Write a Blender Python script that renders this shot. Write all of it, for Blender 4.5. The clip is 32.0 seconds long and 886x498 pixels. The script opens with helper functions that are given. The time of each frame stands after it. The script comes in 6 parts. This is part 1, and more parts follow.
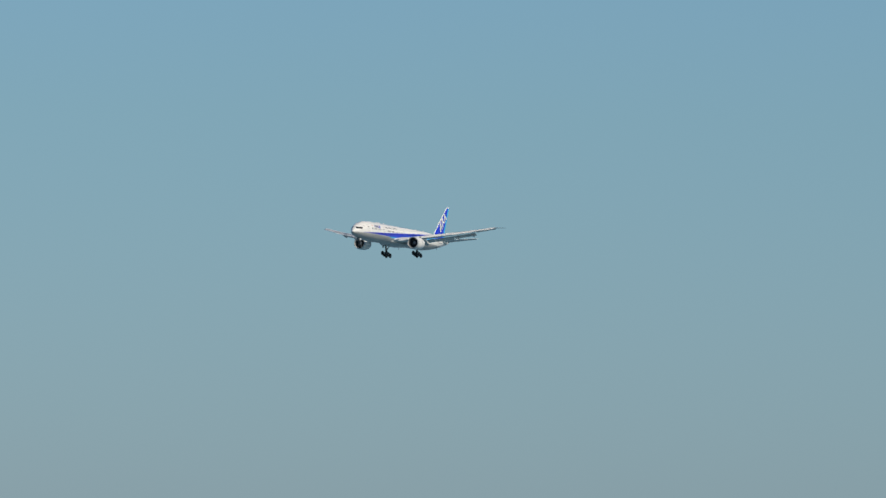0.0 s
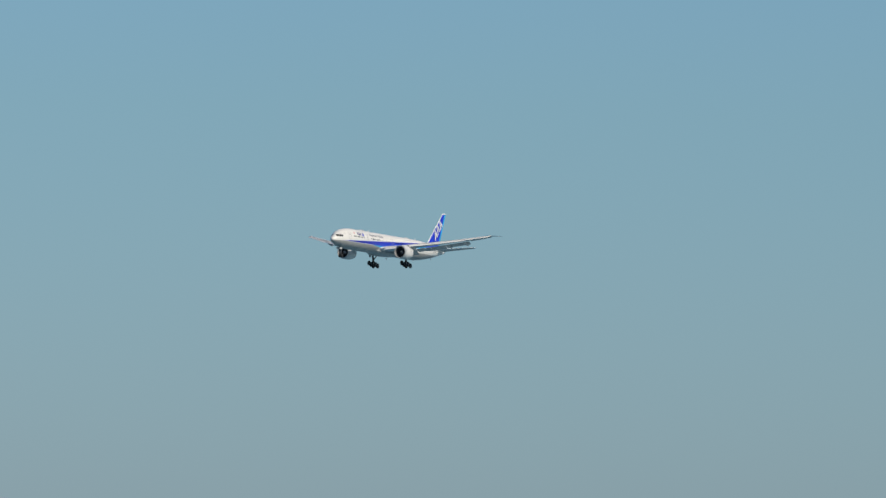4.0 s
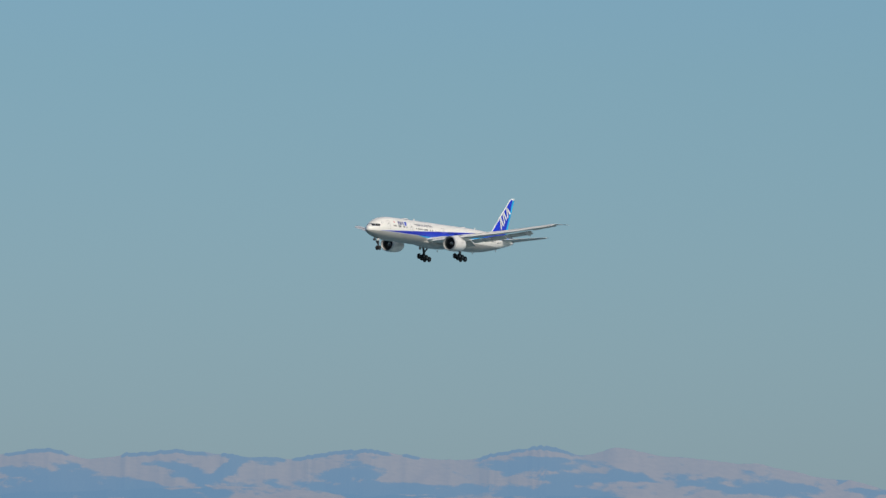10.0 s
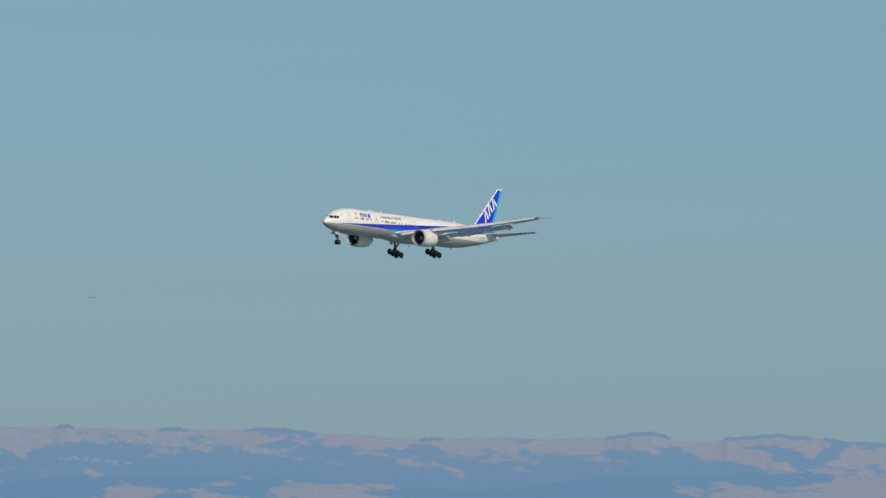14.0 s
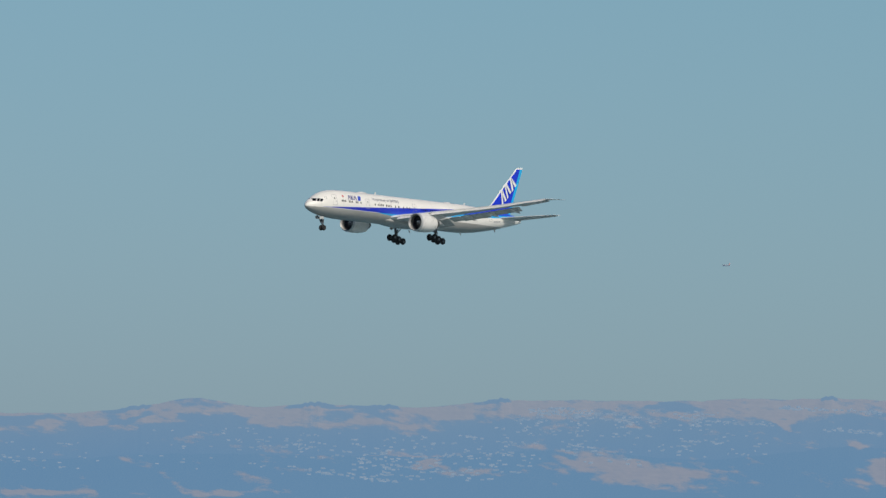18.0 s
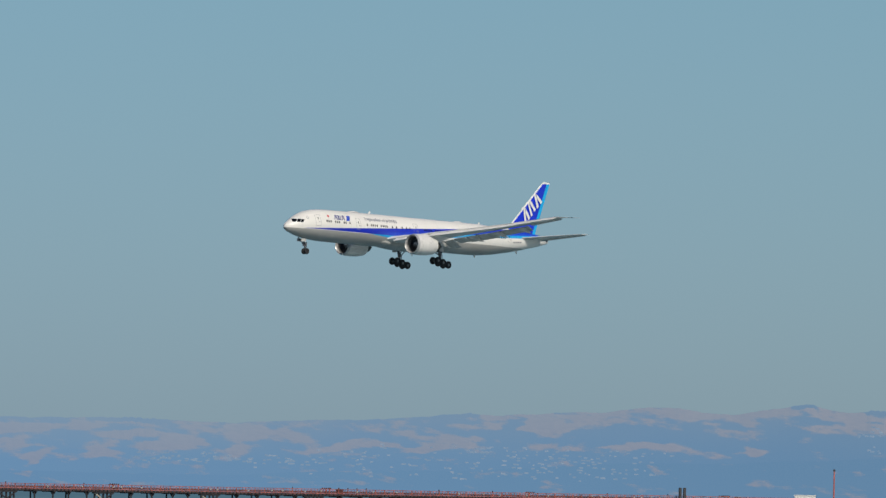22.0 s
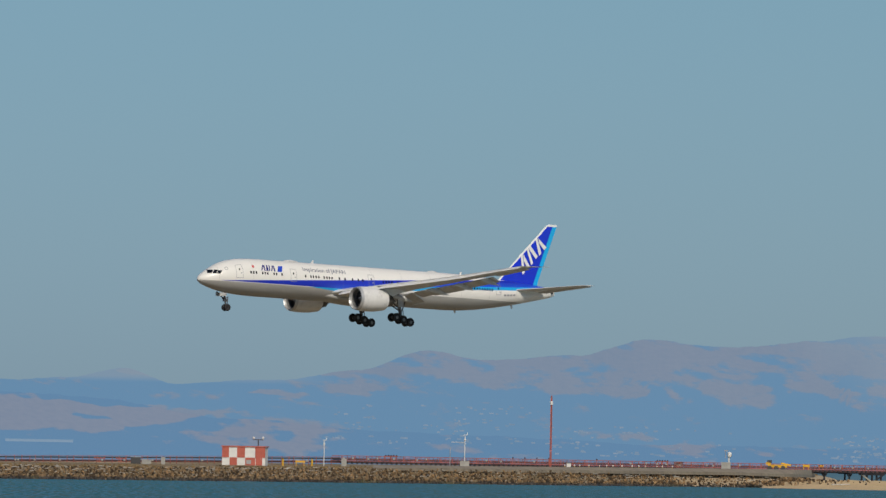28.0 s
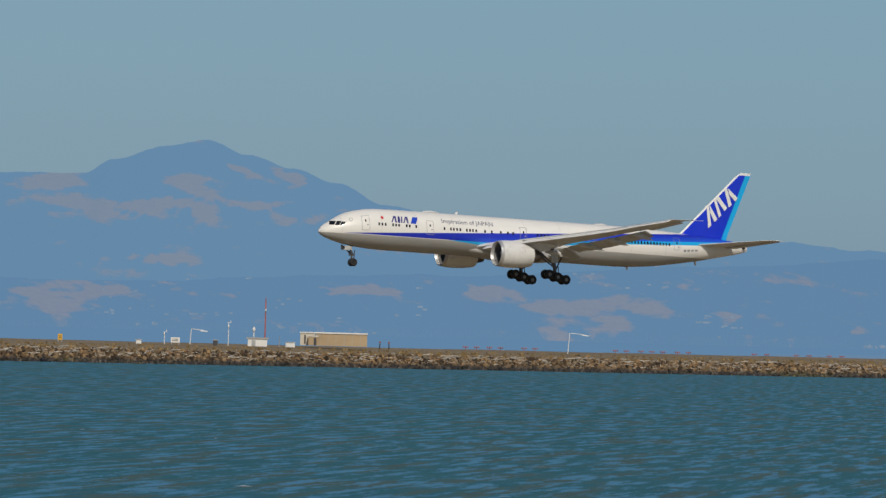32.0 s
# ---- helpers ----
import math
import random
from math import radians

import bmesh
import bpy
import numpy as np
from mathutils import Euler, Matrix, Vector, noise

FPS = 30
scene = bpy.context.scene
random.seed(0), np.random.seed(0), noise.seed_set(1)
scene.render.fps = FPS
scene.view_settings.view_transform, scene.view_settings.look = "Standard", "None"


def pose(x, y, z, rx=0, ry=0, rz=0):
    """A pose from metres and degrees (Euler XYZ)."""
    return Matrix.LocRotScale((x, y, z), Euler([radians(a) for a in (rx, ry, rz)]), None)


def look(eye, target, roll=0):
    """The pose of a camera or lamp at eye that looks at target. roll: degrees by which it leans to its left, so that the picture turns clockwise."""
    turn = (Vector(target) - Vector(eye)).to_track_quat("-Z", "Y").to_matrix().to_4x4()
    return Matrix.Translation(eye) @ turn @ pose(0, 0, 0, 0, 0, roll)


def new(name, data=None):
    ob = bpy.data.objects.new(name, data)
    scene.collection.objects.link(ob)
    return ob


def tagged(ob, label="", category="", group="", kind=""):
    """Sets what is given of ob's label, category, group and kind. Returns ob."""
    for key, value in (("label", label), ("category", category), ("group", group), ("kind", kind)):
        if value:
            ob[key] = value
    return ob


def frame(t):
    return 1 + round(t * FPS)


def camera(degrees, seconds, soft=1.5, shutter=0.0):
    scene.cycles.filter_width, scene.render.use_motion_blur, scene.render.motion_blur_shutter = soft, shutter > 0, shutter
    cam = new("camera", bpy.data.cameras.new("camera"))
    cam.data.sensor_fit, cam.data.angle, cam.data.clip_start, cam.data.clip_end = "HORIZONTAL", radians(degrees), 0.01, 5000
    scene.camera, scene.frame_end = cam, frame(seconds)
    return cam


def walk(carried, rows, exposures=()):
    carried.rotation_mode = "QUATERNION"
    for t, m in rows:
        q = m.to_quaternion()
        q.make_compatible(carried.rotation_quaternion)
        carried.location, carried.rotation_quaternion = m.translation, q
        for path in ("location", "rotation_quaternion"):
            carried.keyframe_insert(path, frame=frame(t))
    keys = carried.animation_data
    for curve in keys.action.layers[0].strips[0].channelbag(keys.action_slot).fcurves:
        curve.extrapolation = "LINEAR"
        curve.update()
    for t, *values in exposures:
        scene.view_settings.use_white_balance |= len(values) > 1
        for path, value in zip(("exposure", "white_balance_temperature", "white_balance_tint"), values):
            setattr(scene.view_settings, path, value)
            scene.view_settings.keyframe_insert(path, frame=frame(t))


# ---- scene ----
from mathutils.bvhtree import BVHTree

# The camera stands on the bay shore and follows the airliner with a long lens.
EYE = Vector((0.0, 0.0, 3.4))
cam = camera(4.8486, 32.0, 1.4)


def aim(bearing, elevation, lean):
    b, e = radians(bearing), radians(elevation)
    way = Vector((math.sin(b) * math.cos(e), math.cos(b) * math.cos(e), math.sin(e)))
    return look(EYE, EYE + 100 * way, lean)


# seconds, bearing from +y towards +x, elevation, lean
walk(cam, [(t, aim(b, e, r)) for t, b, e, r in (
    (0.0, 65.932, 2.1380, 1.088),
    (0.5, 65.633, 2.2365, 1.058),
    (1.0, 65.416, 2.2730, 1.158),
    (1.5, 65.219, 2.1496, 1.096),
    (2.0, 64.967, 2.1772, 1.030),
    (2.5, 64.702, 2.1485, 0.947),
    (3.0, 64.488, 2.2081, 0.929),
    (3.5, 64.147, 2.1636, 1.088),
    (5.5, 62.658, 1.9962, 1.820),
    (6.0, 62.297, 2.1531, 1.135),
    (6.5, 61.907, 2.1075, 1.217),
    (7.0, 61.547, 2.0674, 1.295),
    (7.5, 61.199, 2.0598, 0.897),
    (8.0, 60.861, 1.9958, 0.806),
    (8.5, 60.617, 1.8997, 0.686),
    (9.0, 60.193, 1.9819, 1.101),
    (9.5, 59.744, 1.9451, 1.158),
    (10.0, 59.310, 1.8972, 1.205),
    (10.5, 59.100, 1.8465, 1.217),
    (11.0, 58.421, 1.8944, 1.371),
    (11.5, 57.700, 1.8605, 1.271),
    (12.0, 57.597, 1.8346, 1.330),
    (12.5, 57.315, 1.7731, 1.617),
    (13.0, 56.889, 1.7011, 1.358),
    (13.5, 56.436, 1.6981, 1.464),
    (15.5, 54.504, 1.6772, 1.177),
    (16.0, 53.848, 1.5775, 0.846),
    (16.5, 53.234, 1.6150, 1.076),
    (17.0, 52.756, 1.6854, 1.148),
    (17.5, 52.231, 1.6579, 1.480),
    (18.0, 51.835, 1.4624, 1.459),
    (18.5, 51.324, 1.4337, 1.339),
    (19.0, 50.597, 1.4379, 1.408),
    (19.5, 49.976, 1.4591, 1.482),
    (20.0, 49.313, 1.4536, 1.660),
    (20.5, 48.588, 1.5249, 1.486),
    (21.0, 48.095, 1.5548, 1.473),
    (21.5, 47.322, 1.4213, 1.250),
    (22.0, 46.739, 1.3470, 1.092),
    (22.5, 45.990, 1.2774, 0.882),
    (23.0, 45.385, 1.2447, 0.704),
    (23.5, 44.443, 1.3035, 1.114),
    (24.0, 43.541, 1.2960, 1.209),
    (24.5, 42.696, 1.2132, 1.342),
    (26.5, 39.601, 1.0422, 1.113),
    (27.0, 38.718, 0.9728, 0.93),
    (27.5, 37.811, 0.9983, 0.960),
    (28.0, 37.160, 1.1649, 1.079),
    (28.5, 36.488, 1.1000, 1.231),
    (29.0, 35.566, 1.0184, 1.234),
    (29.5, 34.459, 0.9534, 1.452),
    (30.0, 33.232, 0.7981, 1.591),
    (30.5, 31.684, 0.6990, 1.355),
    (31.0, 30.540, 0.6771, 1.552),
    (31.5, 29.092, 0.5906, 1.721),
    (32.0, 28.041, 0.4666, 1.617),
)], [(0, 0.09), (3, 0.09), (10, 0.03), (18, 0.0), (24, -0.08), (28, -0.15), (32, -0.19)])

# ---- light ----
SUN_AZ, SUN_EL = 200.0, 38.0   # bearing from +y towards +x, height, in degrees
world = bpy.data.worlds.new("sky")
scene.world = world
world.use_nodes = True
wt = world.node_tree
sky = wt.nodes.new("ShaderNodeTexSky")
sky.sky_type, sky.sun_disc = "NISHITA", False
sky.sun_elevation, sky.sun_rotation = radians(SUN_EL), radians(SUN_AZ)
sky.air_density, sky.dust_density, sky.ozone_density = 1.0, 0.3, 3.0
tint = wt.nodes.new("ShaderNodeMix")
tint.data_type, tint.blend_type = "RGBA", "MULTIPLY"
tint.inputs["Factor"].default_value = 1.0
tint.inputs["B"].default_value = (0.58, 0.83, 1.17, 1)
wt.links.new(sky.outputs["Color"], tint.inputs["A"])
# the hazy air dims the sky a little towards the horizon
up = wt.nodes.new("ShaderNodeSeparateXYZ")
up_way = wt.nodes.new("ShaderNodeTexCoord").outputs["Generated"]
wt.links.new(up_way, up.inputs[0])
dim = wt.nodes.new("ShaderNodeMapRange")
dim.inputs["From Min"].default_value, dim.inputs["From Max"].default_value = 0.0, 0.06
dim.inputs["To Min"].default_value, dim.inputs["To Max"].default_value = 0.0511, 0.0568
wt.links.new(up.outputs["Z"], dim.inputs["Value"])
wt.links.new(dim.outputs["Result"], wt.nodes["Background"].inputs["Strength"])
low = wt.nodes.new("ShaderNodeMapRange")
low.inputs["From Min"].default_value, low.inputs["From Max"].default_value = 0.0, 0.05
wt.links.new(up.outputs["Z"], low.inputs["Value"])
# the haze turns from blue over the open bay to grey-brown over the dry hills
turn = wt.nodes.new("ShaderNodeMath")
turn.operation = "ARCTAN2"
wt.links.new(up.outputs["X"], turn.inputs[0])
wt.links.new(up.outputs["Y"], turn.inputs[1])
inland = wt.nodes.new("ShaderNodeMapRange")
inland.interpolation_type = "SMOOTHSTEP"
inland.inputs["From Min"].default_value, inland.inputs["From Max"].default_value = radians(28), radians(66)
wt.links.new(turn.outputs[0], inland.inputs["Value"])


def haze_colour(over_bay, over_land):
    m = wt.nodes.new("ShaderNodeMix")
    m.data_type = "RGBA"
    m.inputs["A"].default_value, m.inputs["B"].default_value = (*over_bay, 1), (*over_land, 1)
    wt.links.new(inland.outputs["Result"], m.inputs["Factor"])
    return m.outputs["Result"]


hazy = wt.nodes.new("ShaderNodeMix")
hazy.data_type = "RGBA"
wt.links.new(haze_colour((0.57, 0.86, 1.45), (0.655, 0.92, 1.395)), hazy.inputs["A"])
wt.links.new(haze_colour((0.585, 0.845, 1.16), (0.625, 0.9, 1.185)), hazy.inputs["B"])
wt.links.new(low.outputs["Result"], hazy.inputs["Factor"])
# the sky is whiter on the sun's side
sunward = wt.nodes.new("ShaderNodeVectorMath")
sunward.operation = "DOT_PRODUCT"
sunward.inputs[1].default_value = (math.sin(radians(SUN_AZ)), math.cos(radians(SUN_AZ)), 0)
wt.links.new(up_way, sunward.inputs[0])
glow = wt.nodes.new("ShaderNodeMapRange")
glow.interpolation_type = "SMOOTHSTEP"
glow.inputs["From Min"].default_value, glow.inputs["From Max"].default_value = -0.45, 0.5
wt.links.new(sunward.outputs["Value"], glow.inputs["Value"])
pale = wt.nodes.new("ShaderNodeMix")
pale.data_type = "RGBA"
pale.inputs["B"].default_value = (0.86, 0.9, 0.93, 1)
wt.links.new(glow.outputs["Result"], pale.inputs["Factor"])
wt.links.new(hazy.outputs["Result"], pale.inputs["A"])
wt.links.new(pale.outputs["Result"], tint.inputs["B"])
wt.links.new(tint.outputs["Result"], wt.nodes["Background"].inputs["Color"])
sun = new("sun", bpy.data.lights.new("sun", "SUN"))
sun.data.energy, sun.data.angle, sun.data.color = 3.2, radians(0.5), (0.98, 0.895, 0.765)
sb, se = radians(SUN_AZ), radians(SUN_EL)
SUN_WAY = Vector((math.sin(sb) * math.cos(se), math.cos(sb) * math.cos(se), math.sin(se)))
sun.matrix_world = look(Vector((0, 0, 300)) + 100 * SUN_WAY, (0, 0, 300))


# ---- materials ----
class Nodes:
    """Short forms for building node trees."""

    def __init__(self, name):
        self.m = bpy.data.materials.new(name)
        self.m.use_nodes = True
        self.t = self.m.node_tree
        self.b = self.t.nodes["Principled BSDF"]

    def put(self, socket, v):
        if isinstance(v, bpy.types.NodeSocket):
            self.t.links.new(v, socket)
        else:
            socket.default_value = (*v, 1) if isinstance(v, tuple) and len(v) == 3 and socket.type == "RGBA" else v

    def math(self, op, a, b=0.0):
        n = self.t.nodes.new("ShaderNodeMath")
        n.operation = op
        self.put(n.inputs[0], a)
        self.put(n.inputs[1], b)
        return n.outputs[0]

    def step(self, v, lo, hi):
        """0 below lo, 1 above hi."""
        n = self.t.nodes.new("ShaderNodeMapRange")
        n.clamp = True
        self.put(n.inputs["Value"], v)
        self.put(n.inputs["From Min"], lo)
        self.put(n.inputs["From Max"], hi)
        return n.outputs["Result"]

    def mix(self, f, a, b):
        n = self.t.nodes.new("ShaderNodeMix")
        n.data_type = "RGBA"
        self.put(n.inputs["Factor"], f)
        self.put(n.inputs["A"], a)
        self.put(n.inputs["B"], b)
        return n.outputs["Result"]

    def noise(self, scale, detail=4.0, rough=0.6, stretch=None, kind="Object"):
        c = self.t.nodes.new("ShaderNodeTexCoord").outputs[kind]
        if stretch:
            mp = self.t.nodes.new("ShaderNodeMapping")
            mp.inputs["Scale"].default_value = stretch
            self.t.links.new(c, mp.inputs["Vector"])
            c = mp.outputs["Vector"]
        n = self.t.nodes.new("ShaderNodeTexNoise")
        n.inputs["Scale"].default_value = scale
        n.inputs["Detail"].default_value = detail
        n.inputs["Roughness"].default_value = rough
        self.t.links.new(c, n.inputs["Vector"])
        return n.outputs["Fac"]

    def xyz(self):
        c = self.t.nodes.new("ShaderNodeTexCoord").outputs["Object"]
        s = self.t.nodes.new("ShaderNodeSeparateXYZ")
        self.t.links.new(c, s.inputs[0])
        return s.outputs

    def bump(self, h, strength=0.3, distance=0.05):
        n = self.t.nodes.new("ShaderNodeBump")
        n.inputs["Strength"].default_value = strength
        n.inputs["Distance"].default_value = distance
        self.t.links.new(h, n.inputs["Height"])
        self.t.links.new(n.outputs["Normal"], self.b.inputs["Normal"])

    def done(self, colour, rough=0.5, metal=0.0, coat=0.0):
        self.put(self.b.inputs["Base Color"], colour)
        self.put(self.b.inputs["Roughness"], rough)
        self.put(self.b.inputs["Metallic"], metal)
        self.b.inputs["Coat Weight"].default_value = coat
        return self.m


def worn(name, colour, rough=0.55, metal=0.0, scale=0.7, vary=0.25, bump=0.0):
    """A plain surface with stains and fine grain."""
    n = Nodes(name)
    dark = tuple(c * (1 - vary) for c in colour)
    lite = tuple(min(1, c * (1 + vary * 0.5)) for c in colour)
    big = n.step(n.noise(scale, 5), 0.35, 0.65)
    fine = n.noise(scale * 9, 3)
    c = n.mix(n.math("ADD", n.math("MULTIPLY", big, 0.7), n.math("MULTIPLY", fine, 0.3)), dark, lite)
    if bump:
        n.bump(fine, bump, 0.05)
    return n.done(c, n.math("ADD", n.math("MULTIPLY", big, 0.15), rough - 0.07), metal)


# ---- mesh tools ----
class Geo:
    """Vertices and faces of one mesh."""

    def __init__(self):
        self.v, self.f = [], []

    def add(self, verts, faces):
        k = len(self.v)
        self.v += [tuple(p) for p in verts]
        self.f += [tuple(k + i for i in q) for q in faces]
        return self

    def box(self, c, s, m=None):
        x, y, z = (a / 2 for a in s)
        p = [Vector((sx * x, sy * y, sz * z)) for sz in (-1, 1) for sx, sy in ((-1, -1), (1, -1), (1, 1), (-1, 1))]
        p = [(m @ q if m else q) + Vector(c) for q in p]
        return self.add(p, [(3, 2, 1, 0), (4, 5, 6, 7), (0, 1, 5, 4), (1, 2, 6, 5), (2, 3, 7, 6), (3, 0, 4, 7)])

    def rings(self, rings, closed=True, caps=True):
        """Rings of points of equal count, joined one to the next."""
        n, v, f = len(rings[0]), [p for r in rings for p in r], []
        for k in range(len(rings) - 1):
            for i in range(n if closed else n - 1):
                j = (i + 1) % n
                f.append((k * n + i, k * n + j, (k + 1) * n + j, (k + 1) * n + i))
        if caps and closed:
            f += [tuple(range(n))[::-1], tuple((len(rings) - 1) * n + i for i in range(n))]
        return self.add(v, f)

    def rod(self, a, b, r, r2=None, n=8):
        a, b = Vector(a), Vector(b)
        q = (b - a).to_track_quat("Z", "Y").to_matrix()
        ring = [Vector((math.cos(2 * math.pi * i / n), math.sin(2 * math.pi * i / n), 0)) for i in range(n)]
        return self.rings([[a + q @ (p * r) for p in ring], [b + q @ (p * (r if r2 is None else r2)) for p in ring]])

    def turned(self, c, axis, profile, n=24, caps=True):
        """A body of revolution: (along, radius) pairs about the axis through c."""
        q = Vector(axis).to_track_quat("Z", "Y").to_matrix()
        return self.rings([[Vector(c) + q @ Vector((r * math.cos(2 * math.pi * i / n), r * math.sin(2 * math.pi * i / n), z)) for i in range(n)] for z, r in profile], caps=caps)

    def mesh(self, name, mat, smooth=False, sheet=False):
        me = bpy.data.meshes.new(name)
        me.from_pydata(self.v, [], self.f)
        bm = bmesh.new()
        bm.from_mesh(me)
        bmesh.ops.recalc_face_normals(bm, faces=bm.faces)
        if sheet and sum(f.normal.z for f in bm.faces) < 0:
            bmesh.ops.reverse_faces(bm, faces=bm.faces)
        bm.to_mesh(me)
        bm.free()
        me.materials.append(mat)
        if smooth:
            me.polygons.foreach_set("use_smooth", [True] * len(me.polygons))
            me.set_sharp_from_angle(angle=radians(38))
        return me


def part(name, geo, mat, parent, label="", smooth=False):
    ob = new(name, geo.mesh(name, mat, smooth) if isinstance(geo, Geo) else geo)
    ob.parent = parent
    return tagged(ob, label)


def thing(name, label, category, group="", place=None):
    ob = tagged(new(name), label, category, group)
    if place:
        ob.matrix_basis = place
    return ob

# ---- the airliner: x runs aft from the nose, -y is port, z up from the cabin's axis ----
BODY = [  # x, middle height, half width, half height
    (0.0, -0.86, 0.02, 0.02), (0.12, -0.85, 0.3, 0.29), (0.4, -0.78, 0.6, 0.62), (1.0, -0.71, 1.02, 0.99), (1.8, -0.58, 1.46, 1.38),
    (2.6, -0.45, 1.82, 1.74), (3.4, -0.32, 2.1, 2.07), (4.4, -0.2, 2.4, 2.38), (5.6, -0.11, 2.68, 2.66), (7.2, -0.04, 2.9, 2.9),
    (9.2, -0.01, 3.06, 3.05), (11.5, 0.0, 3.1, 3.1), (30, 0, 3.1, 3.1), (50.5, 0.0, 3.1, 3.1), (53.5, 0.04, 3.07, 3.04), (57, 0.13, 2.88, 2.8),
    (61, 0.32, 2.48, 2.4), (65, 0.55, 1.95, 1.93), (68, 0.75, 1.45, 1.5), (70.5, 0.9, 0.98, 1.12), (72.2, 0.99, 0.58, 0.82), (73.3, 1.06, 0.2, 0.55), (73.5, 1.06, 0.05, 0.45)]


def body_at(x):
    for a, b in zip(BODY, BODY[1:]):
        if x <= b[0]:
            u = (x - a[0]) / (b[0] - a[0])
            return [p + u * (q - p) for p, q in zip(a[1:], b[1:])]
    return BODY[-1][1:]


def skin(x, turn, out=0.0):
    """The point of the hull at x and an angle in degrees: 0 is port, 90 the crown."""
    zc, ry, rz = body_at(x)
    a = radians(turn)
    return (x, -(ry + out) * math.cos(a), zc + (rz + out) * math.sin(a))


def turn_at(x, z):
    zc, ry, rz = body_at(x)
    return math.degrees(math.asin(max(-1, min(1, (z - zc) / rz))))


def livery():
    n = Nodes("airliner livery")
    x, y, z = n.xyz()
    up = n.math("MULTIPLY_ADD", x, 0.0585)
    n.t.nodes[-1].inputs[2].default_value = -1.08
    front = n.math("ADD", n.math("MULTIPLY", x, 0.08), -1.1 - 27 * 0.08)
    rear = n.math("ADD", n.math("MULTIPLY", x, 0.048), 0.87 - 52 * 0.048)
    low = n.math("MAXIMUM", n.math("MINIMUM", front, rear), -0.93)
    blue = n.math("MULTIPLY", n.math("MULTIPLY", n.step(n.math("SUBTRACT", up, z), 0.0, 0.03), n.step(n.math("SUBTRACT", z, low), 0.0, 0.03)), n.step(x, 3.3, 3.5))
    wide = n.math("MULTIPLY", n.step(x, 20.0, 27.0), 0.52)
    below = n.math("SUBTRACT", low, z)
    cyan = n.math("MULTIPLY", n.math("MULTIPLY", n.step(n.math("SUBTRACT", wide, below), 0.0, 0.03), n.step(n.math("SUBTRACT", z, low), 0.1, 0.0)), n.step(x, 20.0, 22.0))
    cyan = n.math("MULTIPLY", cyan, n.step(below, -0.5, -0.02))
    # light grey belly
    base = n.math("MAXIMUM", n.math("MULTIPLY", n.step(x, 48.0, 50.0), 0.0), 0.0)
    grey = n.step(n.math("SUBTRACT", n.math("ADD", base, -0.98), z), 0.0, 0.03)
    dirt = n.noise(0.5, 6, 0.6, (0.25, 1, 1))
    fine = n.noise(5, 3)
    white = n.mix(n.step(dirt, 0.4, 0.75), (0.85, 0.83, 0.785), (0.79, 0.775, 0.735))
    belly = n.mix(n.step(dirt, 0.35, 0.7), (0.42, 0.415, 0.4), (0.34, 0.335, 0.32))
    c = n.mix(grey, white, belly)
    c = n.mix(cyan, c, (0.012, 0.4, 0.82))
    deep = n.mix(n.math("MULTIPLY", n.step(x, 22.0, 27.0), n.step(n.math("SUBTRACT", z, low), 0.9, 0.0)), (0.014, 0.032, 0.5), (0.02, 0.1, 0.68))
    c = n.mix(blue, c, deep)
    # joints between the skin panels
    ring = n.math("LESS_THAN", n.math("ABSOLUTE", n.math("SUBTRACT", n.math("FRACT", n.math("DIVIDE", x, 6.1)), 0.5)), 0.0035)
    c = n.mix(n.math("MULTIPLY", ring, 0.35), c, (0.25, 0.25, 0.25))
    return n.done(c, n.math("ADD", n.math("MULTIPLY", fine, 0.12), 0.3), 0.0, 0.08)


def fin_paint():
    n = Nodes("tail fin paint")
    x, y, z = n.xyz()
    lead = n.math("SUBTRACT", x, n.math("ADD", n.math("MULTIPLY", z, 0.995), 58.55))
    trail = n.math("SUBTRACT", n.math("ADD", n.math("MULTIPLY", z, 0.362), 68.95), x)
    dirt = n.noise(0.6, 5)
    c = n.mix(dirt, (0.008, 0.028, 0.56), (0.01, 0.04, 0.66))
    c = n.mix(n.step(trail, 0.95, 0.75), c, (0.012, 0.43, 0.86))
    c = n.mix(n.step(lead, 0.42, 0.38), c, (0.8, 0.8, 0.79))
    c = n.mix(n.step(z, 12.75, 12.8), c, (0.8, 0.8, 0.79))
    return n.done(c, 0.25, 0.0, 0.3)


def section(chord, thick, droop=0.0, n=9):
    """An aerofoil outline from its leading edge: (aft, up) pairs."""
    xs = [0.5 * (1 - math.cos(math.pi * i / n)) for i in range(n + 1)]
    h = [thick / 0.2 * (0.2969 * math.sqrt(x) - 0.126 * x - 0.3516 * x * x + 0.2843 * x ** 3 - 0.1015 * x ** 4) for x in xs]
    pts = [(x * chord, t) for x, t in zip(xs, h)] + [(x * chord, -0.75 * t) for x, t in list(zip(xs, h))[-2:0:-1]]
    a = radians(droop)
    return [(p * math.cos(a) + q * math.sin(a), q * math.cos(a) - p * math.sin(a)) for p, q in pts]


def foil(rows, side=1, upright=False):
    """A surface through (out, leading edge x, chord, height, thickness, droop) rows."""
    rings = []
    for s, x, chord, z, thick, droop in rows:
        pts = section(chord, thick, droop)
        rings.append([(x + p, q, s) if upright else (x + p, side * s, z + q) for p, q in pts])
    return Geo().rings(rings)


